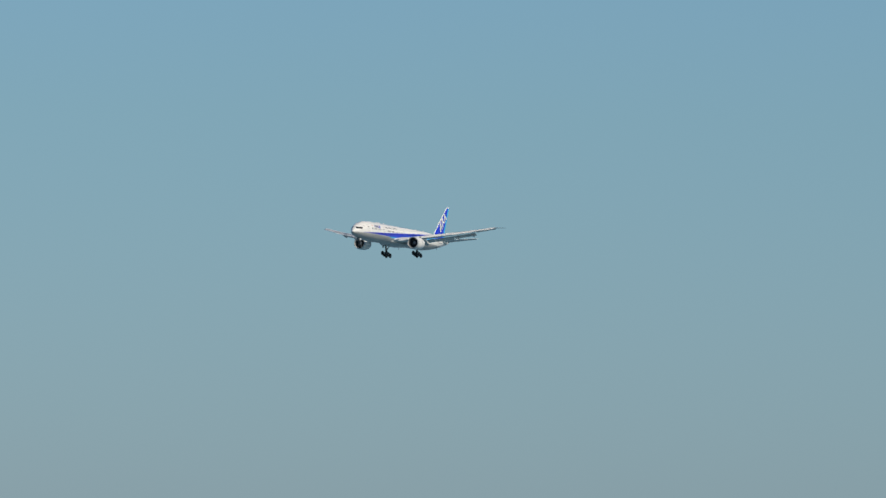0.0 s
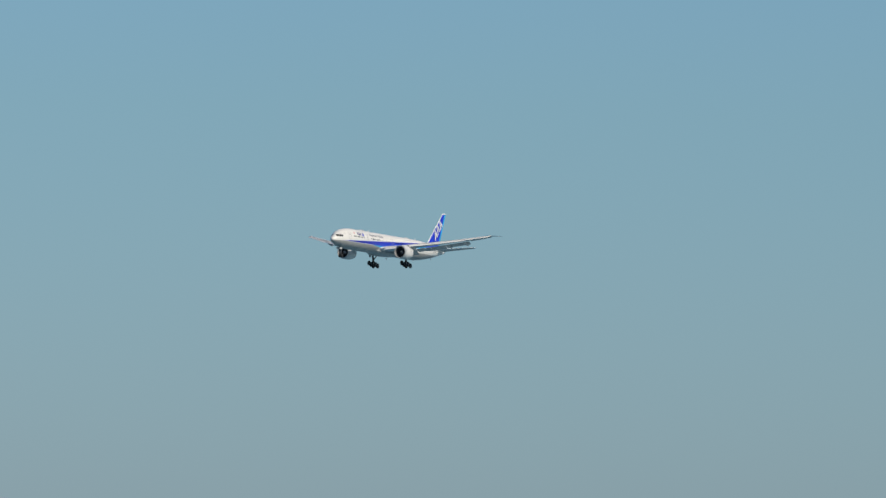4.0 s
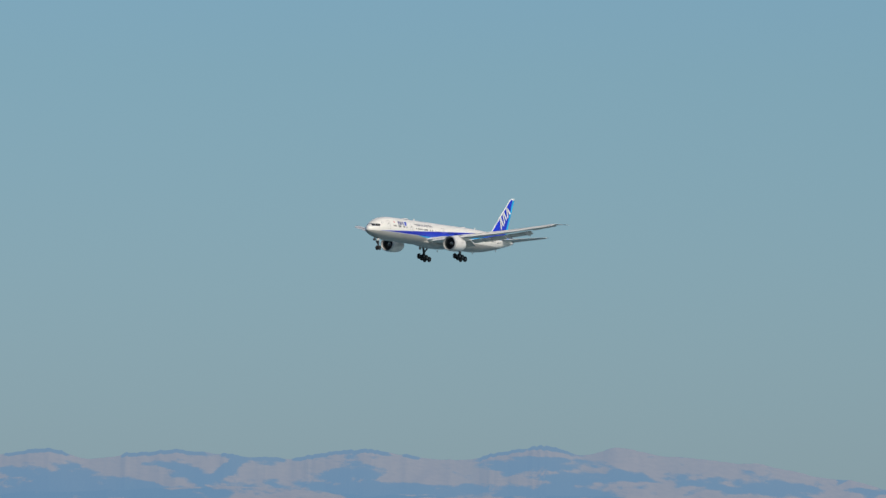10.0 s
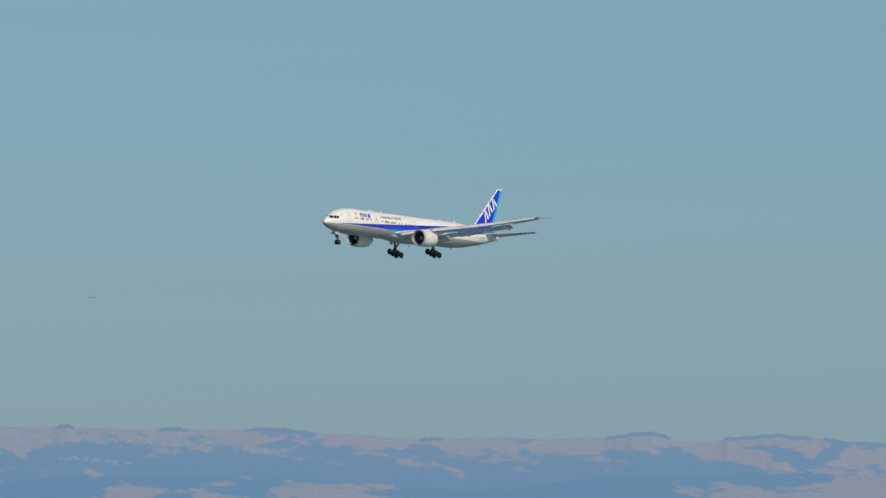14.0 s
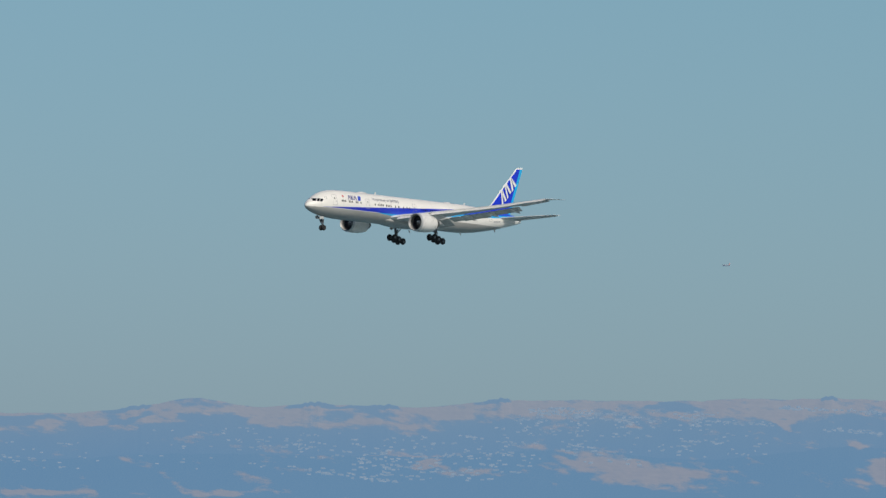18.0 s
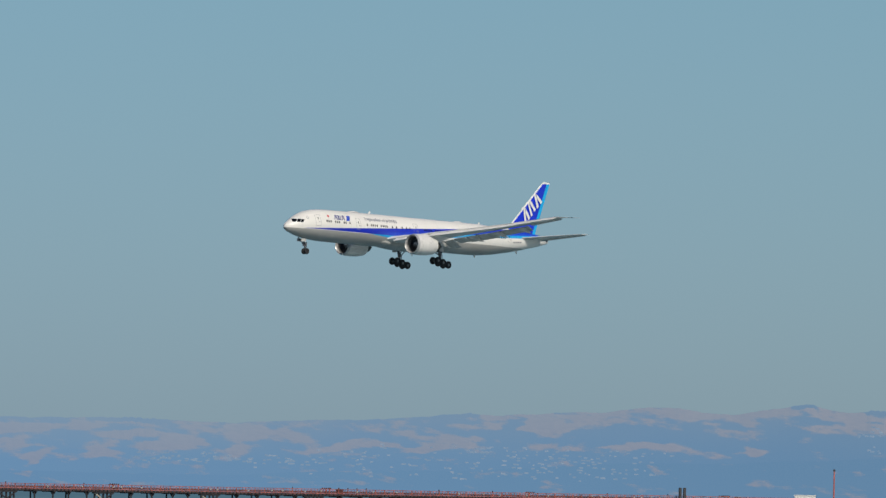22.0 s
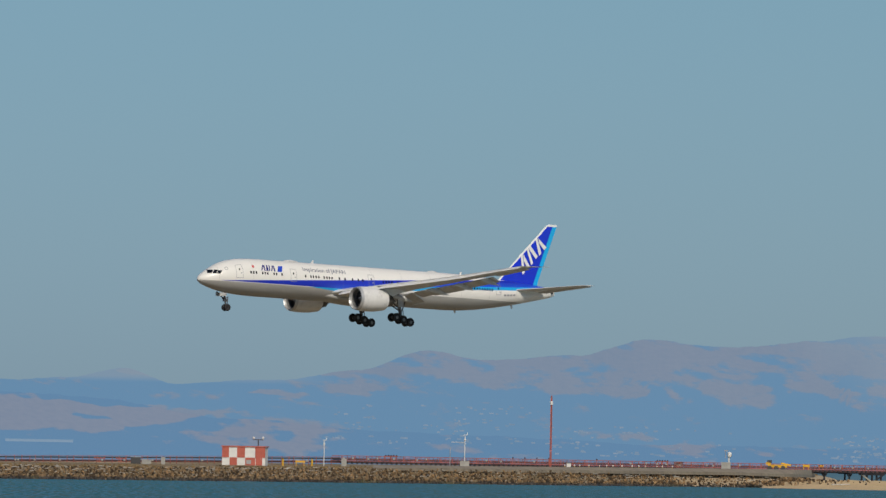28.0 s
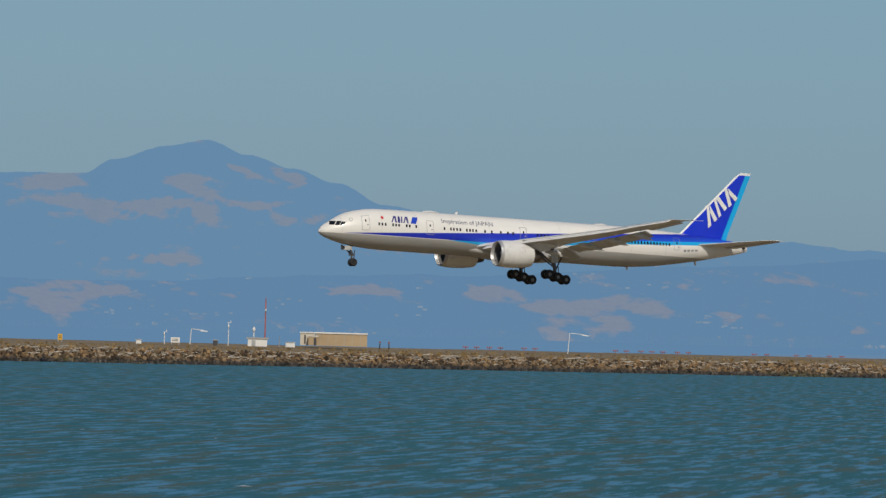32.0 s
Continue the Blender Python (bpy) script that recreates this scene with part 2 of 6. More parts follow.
def wing_z(y):
    """The wing's height: it bends up towards its tip."""
    w = min(y, 30.3)
    return -1.58 + 0.165 * (w - 3) + 0.0004 * (w - 3) ** 2 + 0.0012 * max(0, w - 15) ** 2 + 0.03 * (y - w)


LEAD = [(2.2, 25.2), (3.1, 25.9), (9.6, 29.0), (30.2, 43.4), (31.6, 45.6), (32.4, 47.6)]
TRAIL = [(2.2, 38.3), (3.1, 38.3), (9.8, 38.7), (30.2, 46.1), (31.6, 47.3), (32.4, 48.2)]


def along(rows, y):
    for a, b in zip(rows, rows[1:]):
        if y <= b[0]:
            return a[1] + (b[1] - a[1]) * (y - a[0]) / (b[0] - a[0])
    return rows[-1][1]


def build_airliner():
    plane = thing("airliner", "white twin-engine airliner with blue stripe landing, wheels down", "airplane")
    paint, finpaint = livery(), fin_paint()
    grey = worn("wing grey", (0.7, 0.7, 0.69), 0.35, 0.0, 0.6, 0.2)
    edge = worn("pale slat paint", (0.8, 0.79, 0.77), 0.35, 0.1, 1.5, 0.12)
    flapgrey = worn("flap grey", (0.58, 0.58, 0.57), 0.45, 0.0, 0.8, 0.25)
    cowlwhite = worn("cowling white", (0.74, 0.73, 0.71), 0.3, 0.0, 0.7, 0.12)
    lip = worn("bright inlet lip", (0.55, 0.55, 0.55), 0.4, 0.5, 2, 0.1)
    hot = worn("burnt nozzle metal", (0.16, 0.14, 0.12), 0.45, 0.8, 2, 0.4)
    dark = worn("dark duct", (0.05, 0.05, 0.055), 0.5, 0.3, 2, 0.3)
    tyre = worn("tyre rubber", (0.022, 0.022, 0.024), 0.8, 0.0, 3, 0.3)
    hubs = worn("wheel hub", (0.22, 0.22, 0.22), 0.45, 0.5, 3, 0.3)
    steel = worn("gear strut", (0.13, 0.13, 0.14), 0.4, 0.4, 3, 0.3)
    glass = Nodes("dark cabin glass").done((0.012, 0.014, 0.018), 0.08)
    seam = worn("door seam grey", (0.33, 0.33, 0.35), 0.5, 0, 3, 0.2)
    navy = worn("navy lettering", (0.015, 0.02, 0.2), 0.3, 0, 3, 0.1)
    bright = worn("blue emblem", (0.02, 0.07, 0.55), 0.3, 0, 3, 0.1)
    white = worn("white marking", (0.8, 0.8, 0.79), 0.3, 0, 3, 0.06)
    red = worn("red disc", (0.6, 0.03, 0.03), 0.4, 0, 3, 0.1)

    # hull
    xs = sorted({r[0] for r in BODY} | {11.5 + 1.5 * i for i in range(27)})
    part("fuselage", Geo().rings([[skin(x, 360 * i / 48) for i in range(48)] for x in xs]), paint, plane, "white hull, blue stripe, grey belly", True)
    rows = []
    for i in range(19):
        u = i / 18
        x = 20.5 + 25.5 * u
        w = math.sin(math.pi * u) ** 0.55
        rows.append([(x, (3.25 * w + 0.05) * math.cos(a), -1.35 - (2.2 * w) * (0.5 - 0.5 * math.sin(a)) + 0.35 * w * max(0, math.sin(a))) for a in (2 * math.pi * k / 32 for k in range(32))])
    part("belly_fairing", Geo().rings(rows), worn("fairing grey", (0.43, 0.425, 0.41), 0.3, 0, 0.6, 0.2), plane, "grey fairing between the wings", True)

    def patch(x0, x1, t0, t1, out=0.012, nx=2, nt=4, slant=0.0):
        """A piece of the skin, slightly proud; slant shifts its upper edge aft."""
        g = Geo()
        pts = [[skin(x0 + (x1 - x0) * i / nx + slant * j / nt, t0 + (t1 - t0) * j / nt, out) for i in range(nx + 1)] for j in range(nt + 1)]
        return g.rings(pts, closed=False)

    # flight deck panes: a band of even height round the nose
    def pane(x0, x1, z0, z1, side):
        rows = []
        xm = next(0.01 * k for k in range(20, 400) if body_at(0.01 * k)[0] + body_at(0.01 * k)[2] > (z0 + z1) / 2)
        for j in range(4):
            z = z0 + (z1 - z0) * j / 3
            xc = next(0.01 * k for k in range(20, 400) if body_at(0.01 * k)[0] + body_at(0.01 * k)[2] > z)
            row = []
            for i in range(7):
                x = xm + 0.45 * (xc - xm) + x0 + (x1 - x0) * i / 6
                zc, ry, rz = body_at(x)
                row.append((x - 0.012, side * (ry + 0.015) * math.sqrt(max(0, 1 - ((z - zc) / (rz + 0.015)) ** 2)), z + 0.008))
            rows.append(row)
        return Geo().rings(rows, closed=False)

    for side in (-1, 1):
        for name, x0, x1, z0, z1 in (("windscreen", 0.2, 0.84, 0.17, 0.76), ("side_pane", 0.93, 1.5, 0.15, 0.8), ("side_pane", 1.58, 2.14, 0.15, 0.74)):
            part(name, pane(x0, x1, z0, z1, side), glass, plane, "dark flight deck glass", True)

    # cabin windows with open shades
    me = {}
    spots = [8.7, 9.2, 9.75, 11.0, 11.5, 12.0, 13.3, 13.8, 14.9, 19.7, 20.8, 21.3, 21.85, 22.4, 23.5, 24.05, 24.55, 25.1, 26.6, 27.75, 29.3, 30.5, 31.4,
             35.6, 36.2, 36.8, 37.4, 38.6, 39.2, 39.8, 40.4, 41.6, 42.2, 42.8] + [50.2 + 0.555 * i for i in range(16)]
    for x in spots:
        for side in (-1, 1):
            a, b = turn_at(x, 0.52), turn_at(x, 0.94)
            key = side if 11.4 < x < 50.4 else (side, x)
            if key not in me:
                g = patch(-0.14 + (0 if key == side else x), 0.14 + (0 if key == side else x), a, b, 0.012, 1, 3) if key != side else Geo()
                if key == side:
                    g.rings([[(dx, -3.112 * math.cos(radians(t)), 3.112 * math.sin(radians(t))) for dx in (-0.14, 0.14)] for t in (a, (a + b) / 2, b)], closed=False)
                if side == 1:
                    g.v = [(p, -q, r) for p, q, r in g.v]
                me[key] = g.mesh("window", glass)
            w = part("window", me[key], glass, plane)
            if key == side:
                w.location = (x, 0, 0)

    # cabin doors: a raised frame round each
    for x0, x1, z0, z1 in ((5.95, 7.2, -0.35, 1.75), (16.7, 17.9, -0.35, 1.75), (32.6, 33.8, -0.35, 1.75), (44.6, 45.5, -0.1, 1.45), (59.4, 60.5, -0.05, 1.85)):
        g = Geo()
        a, b = turn_at(x0, z0), turn_at(x0, z1)
        d = 0.055
        for p0, p1, q0, q1 in ((x0, x0 + d, a, b), (x1 - d, x1, a, b), (x0, x1, a, a + 1.3), (x0, x1, b - 1.3, b)):
            h = patch(p0, p1, q0, q1, 0.014, 1, 5)
            g.add(h.v, h.f)
        door = part("door", g, seam, plane, "thin grey door outline")
        xm = (x0 + x1) / 2
        part("door_window", patch(xm - 0.1, xm + 0.1, turn_at(x0, 0.85), turn_at(x0, 1.2), 0.014, 1, 2), glass, door)
        part("door_handle", patch(xm + 0.15, xm + 0.4, turn_at(x0, 0.35), turn_at(x0, 0.5), 0.016, 1, 1), seam, door)

    # markings on the port side
    part("flag_disc", Geo().add([skin(9.3 + 0.24 * math.cos(a), turn_at(9.3, 1.72 + 0.24 * math.sin(a)), 0.014) for a in (2 * math.pi * i / 20 for i in range(20))], [tuple(range(20))]), red, plane, "red disc")

    def blocks(x0, w, z0, z1, slants, mat, name, label):
        """A row of plain slanted shapes."""
        for k, (lo, hi, s0, s1) in enumerate(slants):
            g = Geo()
            pts = []
            for j in range(5):
                u = j / 4
                z = z0 + (z1 - z0) * u
                pts.append([skin(x0 + w * (lo + s0 * u), turn_at(11, z), 0.014), skin(x0 + w * (hi + s1 * u), turn_at(11, z), 0.014)])
            g.rings(pts, closed=False)
            part(name, g, mat, plane, label)

    slim = [(0.0, 0.2, 0.5, 0.52), (0.66, 0.9, -0.06, 0.02), (1.06, 1.26, 0.2, 0.2), (1.3, 1.5, 0.02, 0.06), (1.62, 1.82, 0.2, 0.2), (1.98, 2.18, 0.5, 0.52), (2.64, 2.88, -0.06, 0.02)]
    blocks(10.75, 1.0, 1.12, 2.08, slim, navy, "emblem_shape", "slim navy slanted stroke")
    # a small grey ring behind the flight deck
    ring = []
    for r in (0.27, 0.2):
        ring.append([skin(4.35 + r * math.cos(a), turn_at(4.35, 1.12 + r * math.sin(a)), 0.016) for a in (2 * math.pi * i / 16 for i in range(16))])
    part("emblem_ring", Geo().rings(ring, caps=False), seam, plane, "thin grey ring emblem")
    blocks(14.0, 1.0, 1.1, 2.1, [(0.0, 0.9, 0.5, 0.5)], bright, "emblem_block", "blue slanted block")

    # the slogan, in two words' groups
    def lettering(body):
        fc = bpy.data.curves.new("slogan", "FONT")
        fc.body, fc.size, fc.resolution_u = body, 0.92, 2
        tmp = new("slogan_text", fc)
        tm = bpy.data.meshes.new_from_object(tmp.evaluated_get(bpy.context.evaluated_depsgraph_get()))
        bpy.data.objects.remove(tmp)
        return tm, max(v.co.x for v in tm.vertices)

    ink = worn("slogan grey", (0.16, 0.17, 0.24), 0.4, 0, 3, 0.1)
    whole = lettering("Inspiration of JAPAN")[1]
    for body, rest in (("Inspiration", "Inspiration of JAPAN"), ("of", "of JAPAN"), ("JAPAN", "JAPAN")):
        tm, start = lettering(body)[0], 19.3 + 8.8 * (1 - lettering(rest)[1] / whole)
        for v in tm.vertices:
            v.co = skin(start + v.co.x * 8.8 / whole, turn_at(20, 1.55 + v.co.y), 0.05)
        tm.materials.clear()
        tm.materials.append(ink)
        part("slogan_word", tm, None, plane, "dark grey slogan lettering")
    for x in (61.2, 61.9, 62.6, 63.3):
        part("marking_bar", patch(x, x + 0.5, turn_at(61, -0.2), turn_at(61, 0.12), 0.014, 1, 1), seam, plane)

    # wings
    for s, tag in ((-1, "port"), (1, "starboard")):
        ys = [2.2, 3.1, 5, 7, 9.7, 13, 17, 21, 25, 28.5, 30.2, 31.0, 31.7, 32.4]
        rows = []
        for y in ys:
            a, b = along(LEAD, y), along(TRAIL, y)
            c = b - a
            rows.append((y, a, c * (0.86 if y < 24 else 1.0), wing_z(y), max(0.06, c * (0.12 if y < 6 else 0.075 if y < 18 else 0.055)), 0.6))
        wing = part("wing", foil(rows, s), grey, plane, "grey swept wing with raked tip", True)
        for y0, y1 in ((4.2, 8.6), (10.6, 16.2), (16.4, 22.4), (22.6, 30.2)):
            rr = [(y, along(LEAD, y) - 0.75, 1.7, wing_z(y) - (0.62 if y < 23 else 0.45), 0.18, -28 if y < 23 else -22) for y in (y0, (y0 + y1) / 2, y1)]
            part("slat", foil(rr, s), edge, wing, "extended bright slat", True)
        for y0, y1, dr, ch in ((3.4, 8.6, 28, 2.9), (8.8, 11.2, 19, 2.2), (11.4, 17.0, 25, 2.1), (17.2, 23.6, 25, 1.8)):
            rr = []
            for y in (y0, (y0 + y1) / 2, y1):
                b = along(TRAIL, y)
                rr.append((y, b - 0.9, ch, wing_z(y) - 0.32, 0.3, dr))
            part("flap", foil(rr, s), flapgrey, wing, "lowered flap", True)
        part("aileron", foil([(y, along(TRAIL, y) - 0.9, 1.2, wing_z(y) - 0.1, 0.16, 6) for y in (24.0, 29.6)], s), flapgrey, wing, "", True)
        for y, ln in ((6.2, 5.2), (13.4, 5.0), (18.2, 4.4), (22.8, 3.8)):
            b = along(TRAIL, y)
            g = Geo()
            rows = []
            for i in range(9):
                u = i / 8
                r = 0.36 * math.sin(math.pi * min(1, max(0.02, u)) ** 0.8)
                rows.append([(b - ln * 0.62 + ln * u, s * (y + r * 0.75 * math.cos(a)), wing_z(y) - 0.75 - 0.75 * u * u + r * 1.25 * math.sin(a)) for a in (2 * math.pi * k / 12 for k in range(12))])
            part("flap_fairing", g.rings(rows), flapgrey, wing, "", True)
        part("tip_light", Geo().turned((46.3, s * 31.9, wing_z(31.9)), (1, 0, 0), [(-0.25, 0.01), (-0.1, 0.07), (0.1, 0.07), (0.25, 0.01)], 8), glass, wing)
        # engine
        c = (0 if s < 0 else 0.5, s * 9.65, -2.66)
        eng = part("engine_cowling", Geo().turned(c, (1, 0, 0), [(25.32, 1.68), (25.22, 1.76), (25.28, 1.84), (25.6, 1.93), (26.4, 2.02), (27.6, 2.05), (29.2, 1.98), (30.4, 1.8), (30.95, 1.68), (30.9, 1.6), (29.5, 1.55)], 40, False), cowlwhite, plane, "white engine cowling", True)
        part("inlet_lip", Geo().turned(c, (1, 0, 0), [(25.7, 1.60), (25.35, 1.66), (25.2, 1.75), (25.26, 1.855), (25.62, 1.94), (25.7, 1.95)], 40, False), lip, eng, "bright metal inlet lip", True)
        part("inlet_duct", Geo().turned(c, (1, 0, 0), [(25.65, 1.615), (26.8, 1.6), (26.9, 1.6), (26.92, 0.2)], 40, False), worn("duct grey", (0.2, 0.2, 0.2), 0.5, 0.2, 2, 0.2), eng, "grey inlet duct", True)
        fan = Geo()
        for k in range(22):
            a = 2 * math.pi * k / 22
            ra, rb = Vector((0, math.cos(a), math.sin(a))), Vector((0, -math.sin(a), math.cos(a)))
            o = Vector(c)
            fan.add([o + Vector((26.5, 0, 0)) + ra * 0.5 - rb * 0.03, o + Vector((26.8, 0, 0)) + ra * 0.5 + rb * 0.08, o + Vector((26.72, 0, 0)) + ra * 1.57 + rb * 0.36, o + Vector((26.48, 0, 0)) + ra * 1.57 - rb * 0.02], [(0, 1, 2, 3)])
        part("fan", fan, dark, eng, "dark fan blades")
        part("spinner", Geo().turned(c, (1, 0, 0), [(25.95, 0.02), (26.2, 0.28), (26.55, 0.5), (26.8, 0.55)], 20), worn("spinner grey", (0.3, 0.3, 0.3), 0.35, 0.2, 2, 0.1), eng, "", True)
        swirl = Geo()
        for k in range(10):
            u = k / 9
            a, r = 1.2 + 2.6 * u, 0.12 + 0.28 * u
            swirl.box(Vector(c) + Vector((26.02 + 0.42 * u ** 1.3, r * math.cos(a), r * math.sin(a))), (0.08, 0.13, 0.13))
        part("spinner_swirl", swirl, white, eng, "white swirl")
        part("core_nozzle", Geo().turned(c, (1, 0, 0), [(29.4, 1.25), (30.9, 1.18), (32.2, 0.92), (32.5, 0.84), (32.4, 0.78), (31.5, 0.8)], 28, False), hot, eng, "burnt metal nozzle", True)
        part("exhaust_plug", Geo().turned(c, (1, 0, 0), [(31.6, 0.6), (32.6, 0.5), (33.6, 0.05)], 20), hot, eng, "", True)
        pyl = [[(27.0, q, -0.8), (29.4, q, -0.38), (33.5, q, -0.55), (35.5, q, -0.95), (32.6, q, -1.9), (30.5, q, -1.15)] for q in (s * 9.65 - 0.22, s * 9.65 + 0.22)]
        part("pylon", Geo().rings(pyl), cowlwhite, eng, "white engine pylon")
        part("strake", Geo().add([(26.6, s * 9.65 - s * 1.5, -1.24), (28.6, s * 9.65 - s * 1.5, -1.19), (28.5, s * 9.65 - s * 1.95, -0.8), (27.4, s * 9.65 - s * 1.8, -0.95)], [(0, 1, 2, 3)]), cowlwhite, eng)
        # tailplane
        tp = part("tailplane", foil([(0.8, 62.9, 7.0, 0.9, 0.55, -1), (2.0, 64.0, 6.35, 1.04, 0.5, -1), (10.2, 70.9, 2.75, 2.12, 0.18, -1), (10.77, 72.0, 1.95, 2.2, 0.1, -1)], s), grey, plane, "grey tailplane", True)
        part("elevator", foil([(1.6, 68.9, 1.7, 0.92, 0.2, 3), (10.2, 72.6, 1.1, 2.08, 0.1, 3)], s), flapgrey, tp, "", True)
        # main gear
        b = Vector((37.75, s * 5.49, -5.48))
        leg = part("main_gear_strut", Geo().rod((36.9, s * 5.5, -1.2), b, 0.32, 0.26, 12).rod((36.0, s * 3.2, -2.4), b + Vector((-0.1, 0, 1.3)), 0.12, n=8).rod((39.6, s * 4.4, -1.5), b + Vector((0, 0, 1.2)), 0.11, n=8).rod((34.4, s * 5.0, -1.4), b + Vector((0, 0, 1.5)), 0.11, n=8).rod(b + Vector((0.35, 0, 1.6)), b + Vector((0.5, 0, 0.2)), 0.07), steel, plane, "grey main landing gear strut", True)
        tilt = Matrix.Rotation(radians(13), 3, "Y")
        part("bogie_beam", Geo().box(b, (3.3, 0.3, 0.34), tilt), steel, leg)
        part("gear_door", Geo().box((37.0, s * 6.3, -2.75), (1.1, 0.06, 1.3), Matrix.Rotation(radians(8 * s), 3, "X")), flapgrey, leg, "open grey gear door")
        for i in (-1, 0, 1):
            o = b + tilt @ Vector((1.47 * i, 0, 0))
            part("axle", Geo().rod(o + Vector((0, -0.9, 0)), o + Vector((0, 0.9, 0)), 0.1), steel, leg)
            for e in (-1, 1):
                w = part("wheel", Geo().turned(o + Vector((0, e * 0.7, 0)), (0, 1, 0), [(-0.2, 0.36), (-0.26, 0.5), (-0.22, 0.67), (-0.1, 0.73), (0.1, 0.73), (0.22, 0.67), (0.26, 0.5), (0.2, 0.36)], 22), tyre, leg, "black tyre", True)
                part("hub", Geo().turned(o + Vector((0, e * 0.7, 0)), (0, 1, 0), [(-0.22, 0.1), (-0.19, 0.36), (0.19, 0.36), (0.22, 0.1)], 16), hubs, w)
    # fin
    fin = part("tail_fin", foil([(2.2, 60.4, 9.6, 0, 0.8, 0), (2.9, 61.3, 8.75, 0, 0.75, 0), (3.6, 62.2, 8.05, 0, 0.7, 0), (12.7, 71.2, 2.4, 0, 0.26, 0), (13.15, 71.9, 1.8, 0, 0.16, 0)], upright=True), finpaint, plane, "blue tail fin with white slanted strokes", True)
    fin.location = (-0.2, 0, -0.58)
    # plain white shapes on the fin, rising along its slope
    def stroke(p):
        g = Geo()
        for side in (-1, 1):
            pts = []
            for u, w in p:
                x = 66.55 + 1.72 * u + w * (-1.0 - 0.22 * u)
                z = 4.3 + 1.7 * u + w * (2.75 - 0.32 * u)
                chord = 10.9 - 0.66 * z
                f = (x - (58.55 + 0.995 * z)) / max(1, chord)
                th = (0.85 - 0.046 * z) * (0.5 if 0.1 < f < 0.6 else 0.36)
                pts.append((x, side * (th + 0.07), z))
            g.add(pts, [(0, 1, 2, 3)])
        part("fin_shape", g, white, fin, "white slanted shape")

    for k in (0, 2):
        stroke([(k + 0.02, 0), (k + 0.3, 0), (k + 0.66, 1), (k + 0.4, 1)])
        stroke([(k + 0.62, 0), (k + 0.9, 0), (k + 0.72, 0.95), (k + 0.52, 0.6)])
    stroke([(1.05, 0), (1.28, 0), (1.42, 1), (1.2, 1)])
    stroke([(1.42, 0.95), (1.62, 0.05), (1.9, 0.05), (1.72, 0.98)])
    part("tail_cone_outlet", Geo().turned((72.6, -0.62, 1.12), (0.3, -1, 0), [(-0.1, 0.25), (0.1, 0.25), (0.1, 0.05)], 14), dark, plane, "dark auxiliary outlet")
    # nose gear
    leg = part("nose_gear_strut", Geo().rod((5.45, 0, -2.6), (6.0, 0, -5.2), 0.17, 0.13, 10).rod((4.0, 0, -2.7), (5.75, 0, -4.05), 0.1, n=8).rod((5.6, -0.42, -3.7), (5.6, 0.42, -3.7), 0.2, n=8).rod((6.3, 0, -3.4), (6.2, 0, -4.9), 0.08, n=8).box((5.75, 0, -4.05), (0.7, 0.36, 0.42)), steel, plane, "grey nose gear strut", True)
    part("taxi_light", Geo().turned((5.45, 0, -3.75), (1, 0, 0), [(-0.1, 0.16), (0.1, 0.1)], 12), glass, leg)
    for e in (-1, 1):
        w = part("wheel", Geo().turned((6.02, e * 0.38, -5.22), (0, 1, 0), [(-0.16, 0.3), (-0.21, 0.44), (-0.17, 0.55), (-0.06, 0.6), (0.06, 0.6), (0.17, 0.55), (0.21, 0.44), (0.16, 0.3)], 20), tyre, leg, "black tyre", True)
        part("hub", Geo().turned((6.02, e * 0.38, -5.22), (0, 1, 0), [(-0.16, 0.08), (-0.14, 0.28), (0.14, 0.28), (0.16, 0.08)], 14), hubs, w)
        part("nose_gear_door", Geo().box((4.9, e * 0.6, -3.12), (1.3, 0.05, 0.6), Matrix.Rotation(radians(-8 * e), 3, "X")), flapgrey, leg, "open grey gear door")
    # aerials
    part("satellite_dome", Geo().rings([[(x, w * math.cos(a), 3.08 + h * max(0, math.sin(a))) for a in (math.pi * k / 10 for k in range(11))] for x, w, h in ((17.2, 0.1, 0.02), (17.6, 0.6, 0.22), (18.6, 0.7, 0.3), (19.6, 0.6, 0.22), (20.2, 0.1, 0.02))], closed=False), cowlwhite, plane, "", True)
    part("satellite_dome", Geo().rings([[(x, w * math.cos(a), 3.08 + h * max(0, math.sin(a))) for a in (math.pi * k / 10 for k in range(11))] for x, w, h in ((46.6, 0.1, 0.02), (47.1, 0.5, 0.2), (48.2, 0.55, 0.25), (49.0, 0.1, 0.02))], closed=False), cowlwhite, plane, "", True)
    for x, z, h in ((22.8, 3.08, 0.5), (53.4, 3.0, 0.5), (35.0, -3.7, -0.5), (52.5, -3.0, -0.45), (64.3, -1.4, -0.65)):
        part("blade_aerial", Geo().rings([[(x, q, z), (x + 0.45, q, z), (x + 0.55, q, z + h), (x + 0.3, q, z + h)] for q in (-0.04, 0.04)]), cowlwhite, plane)
    return plane


airliner = build_airliner()


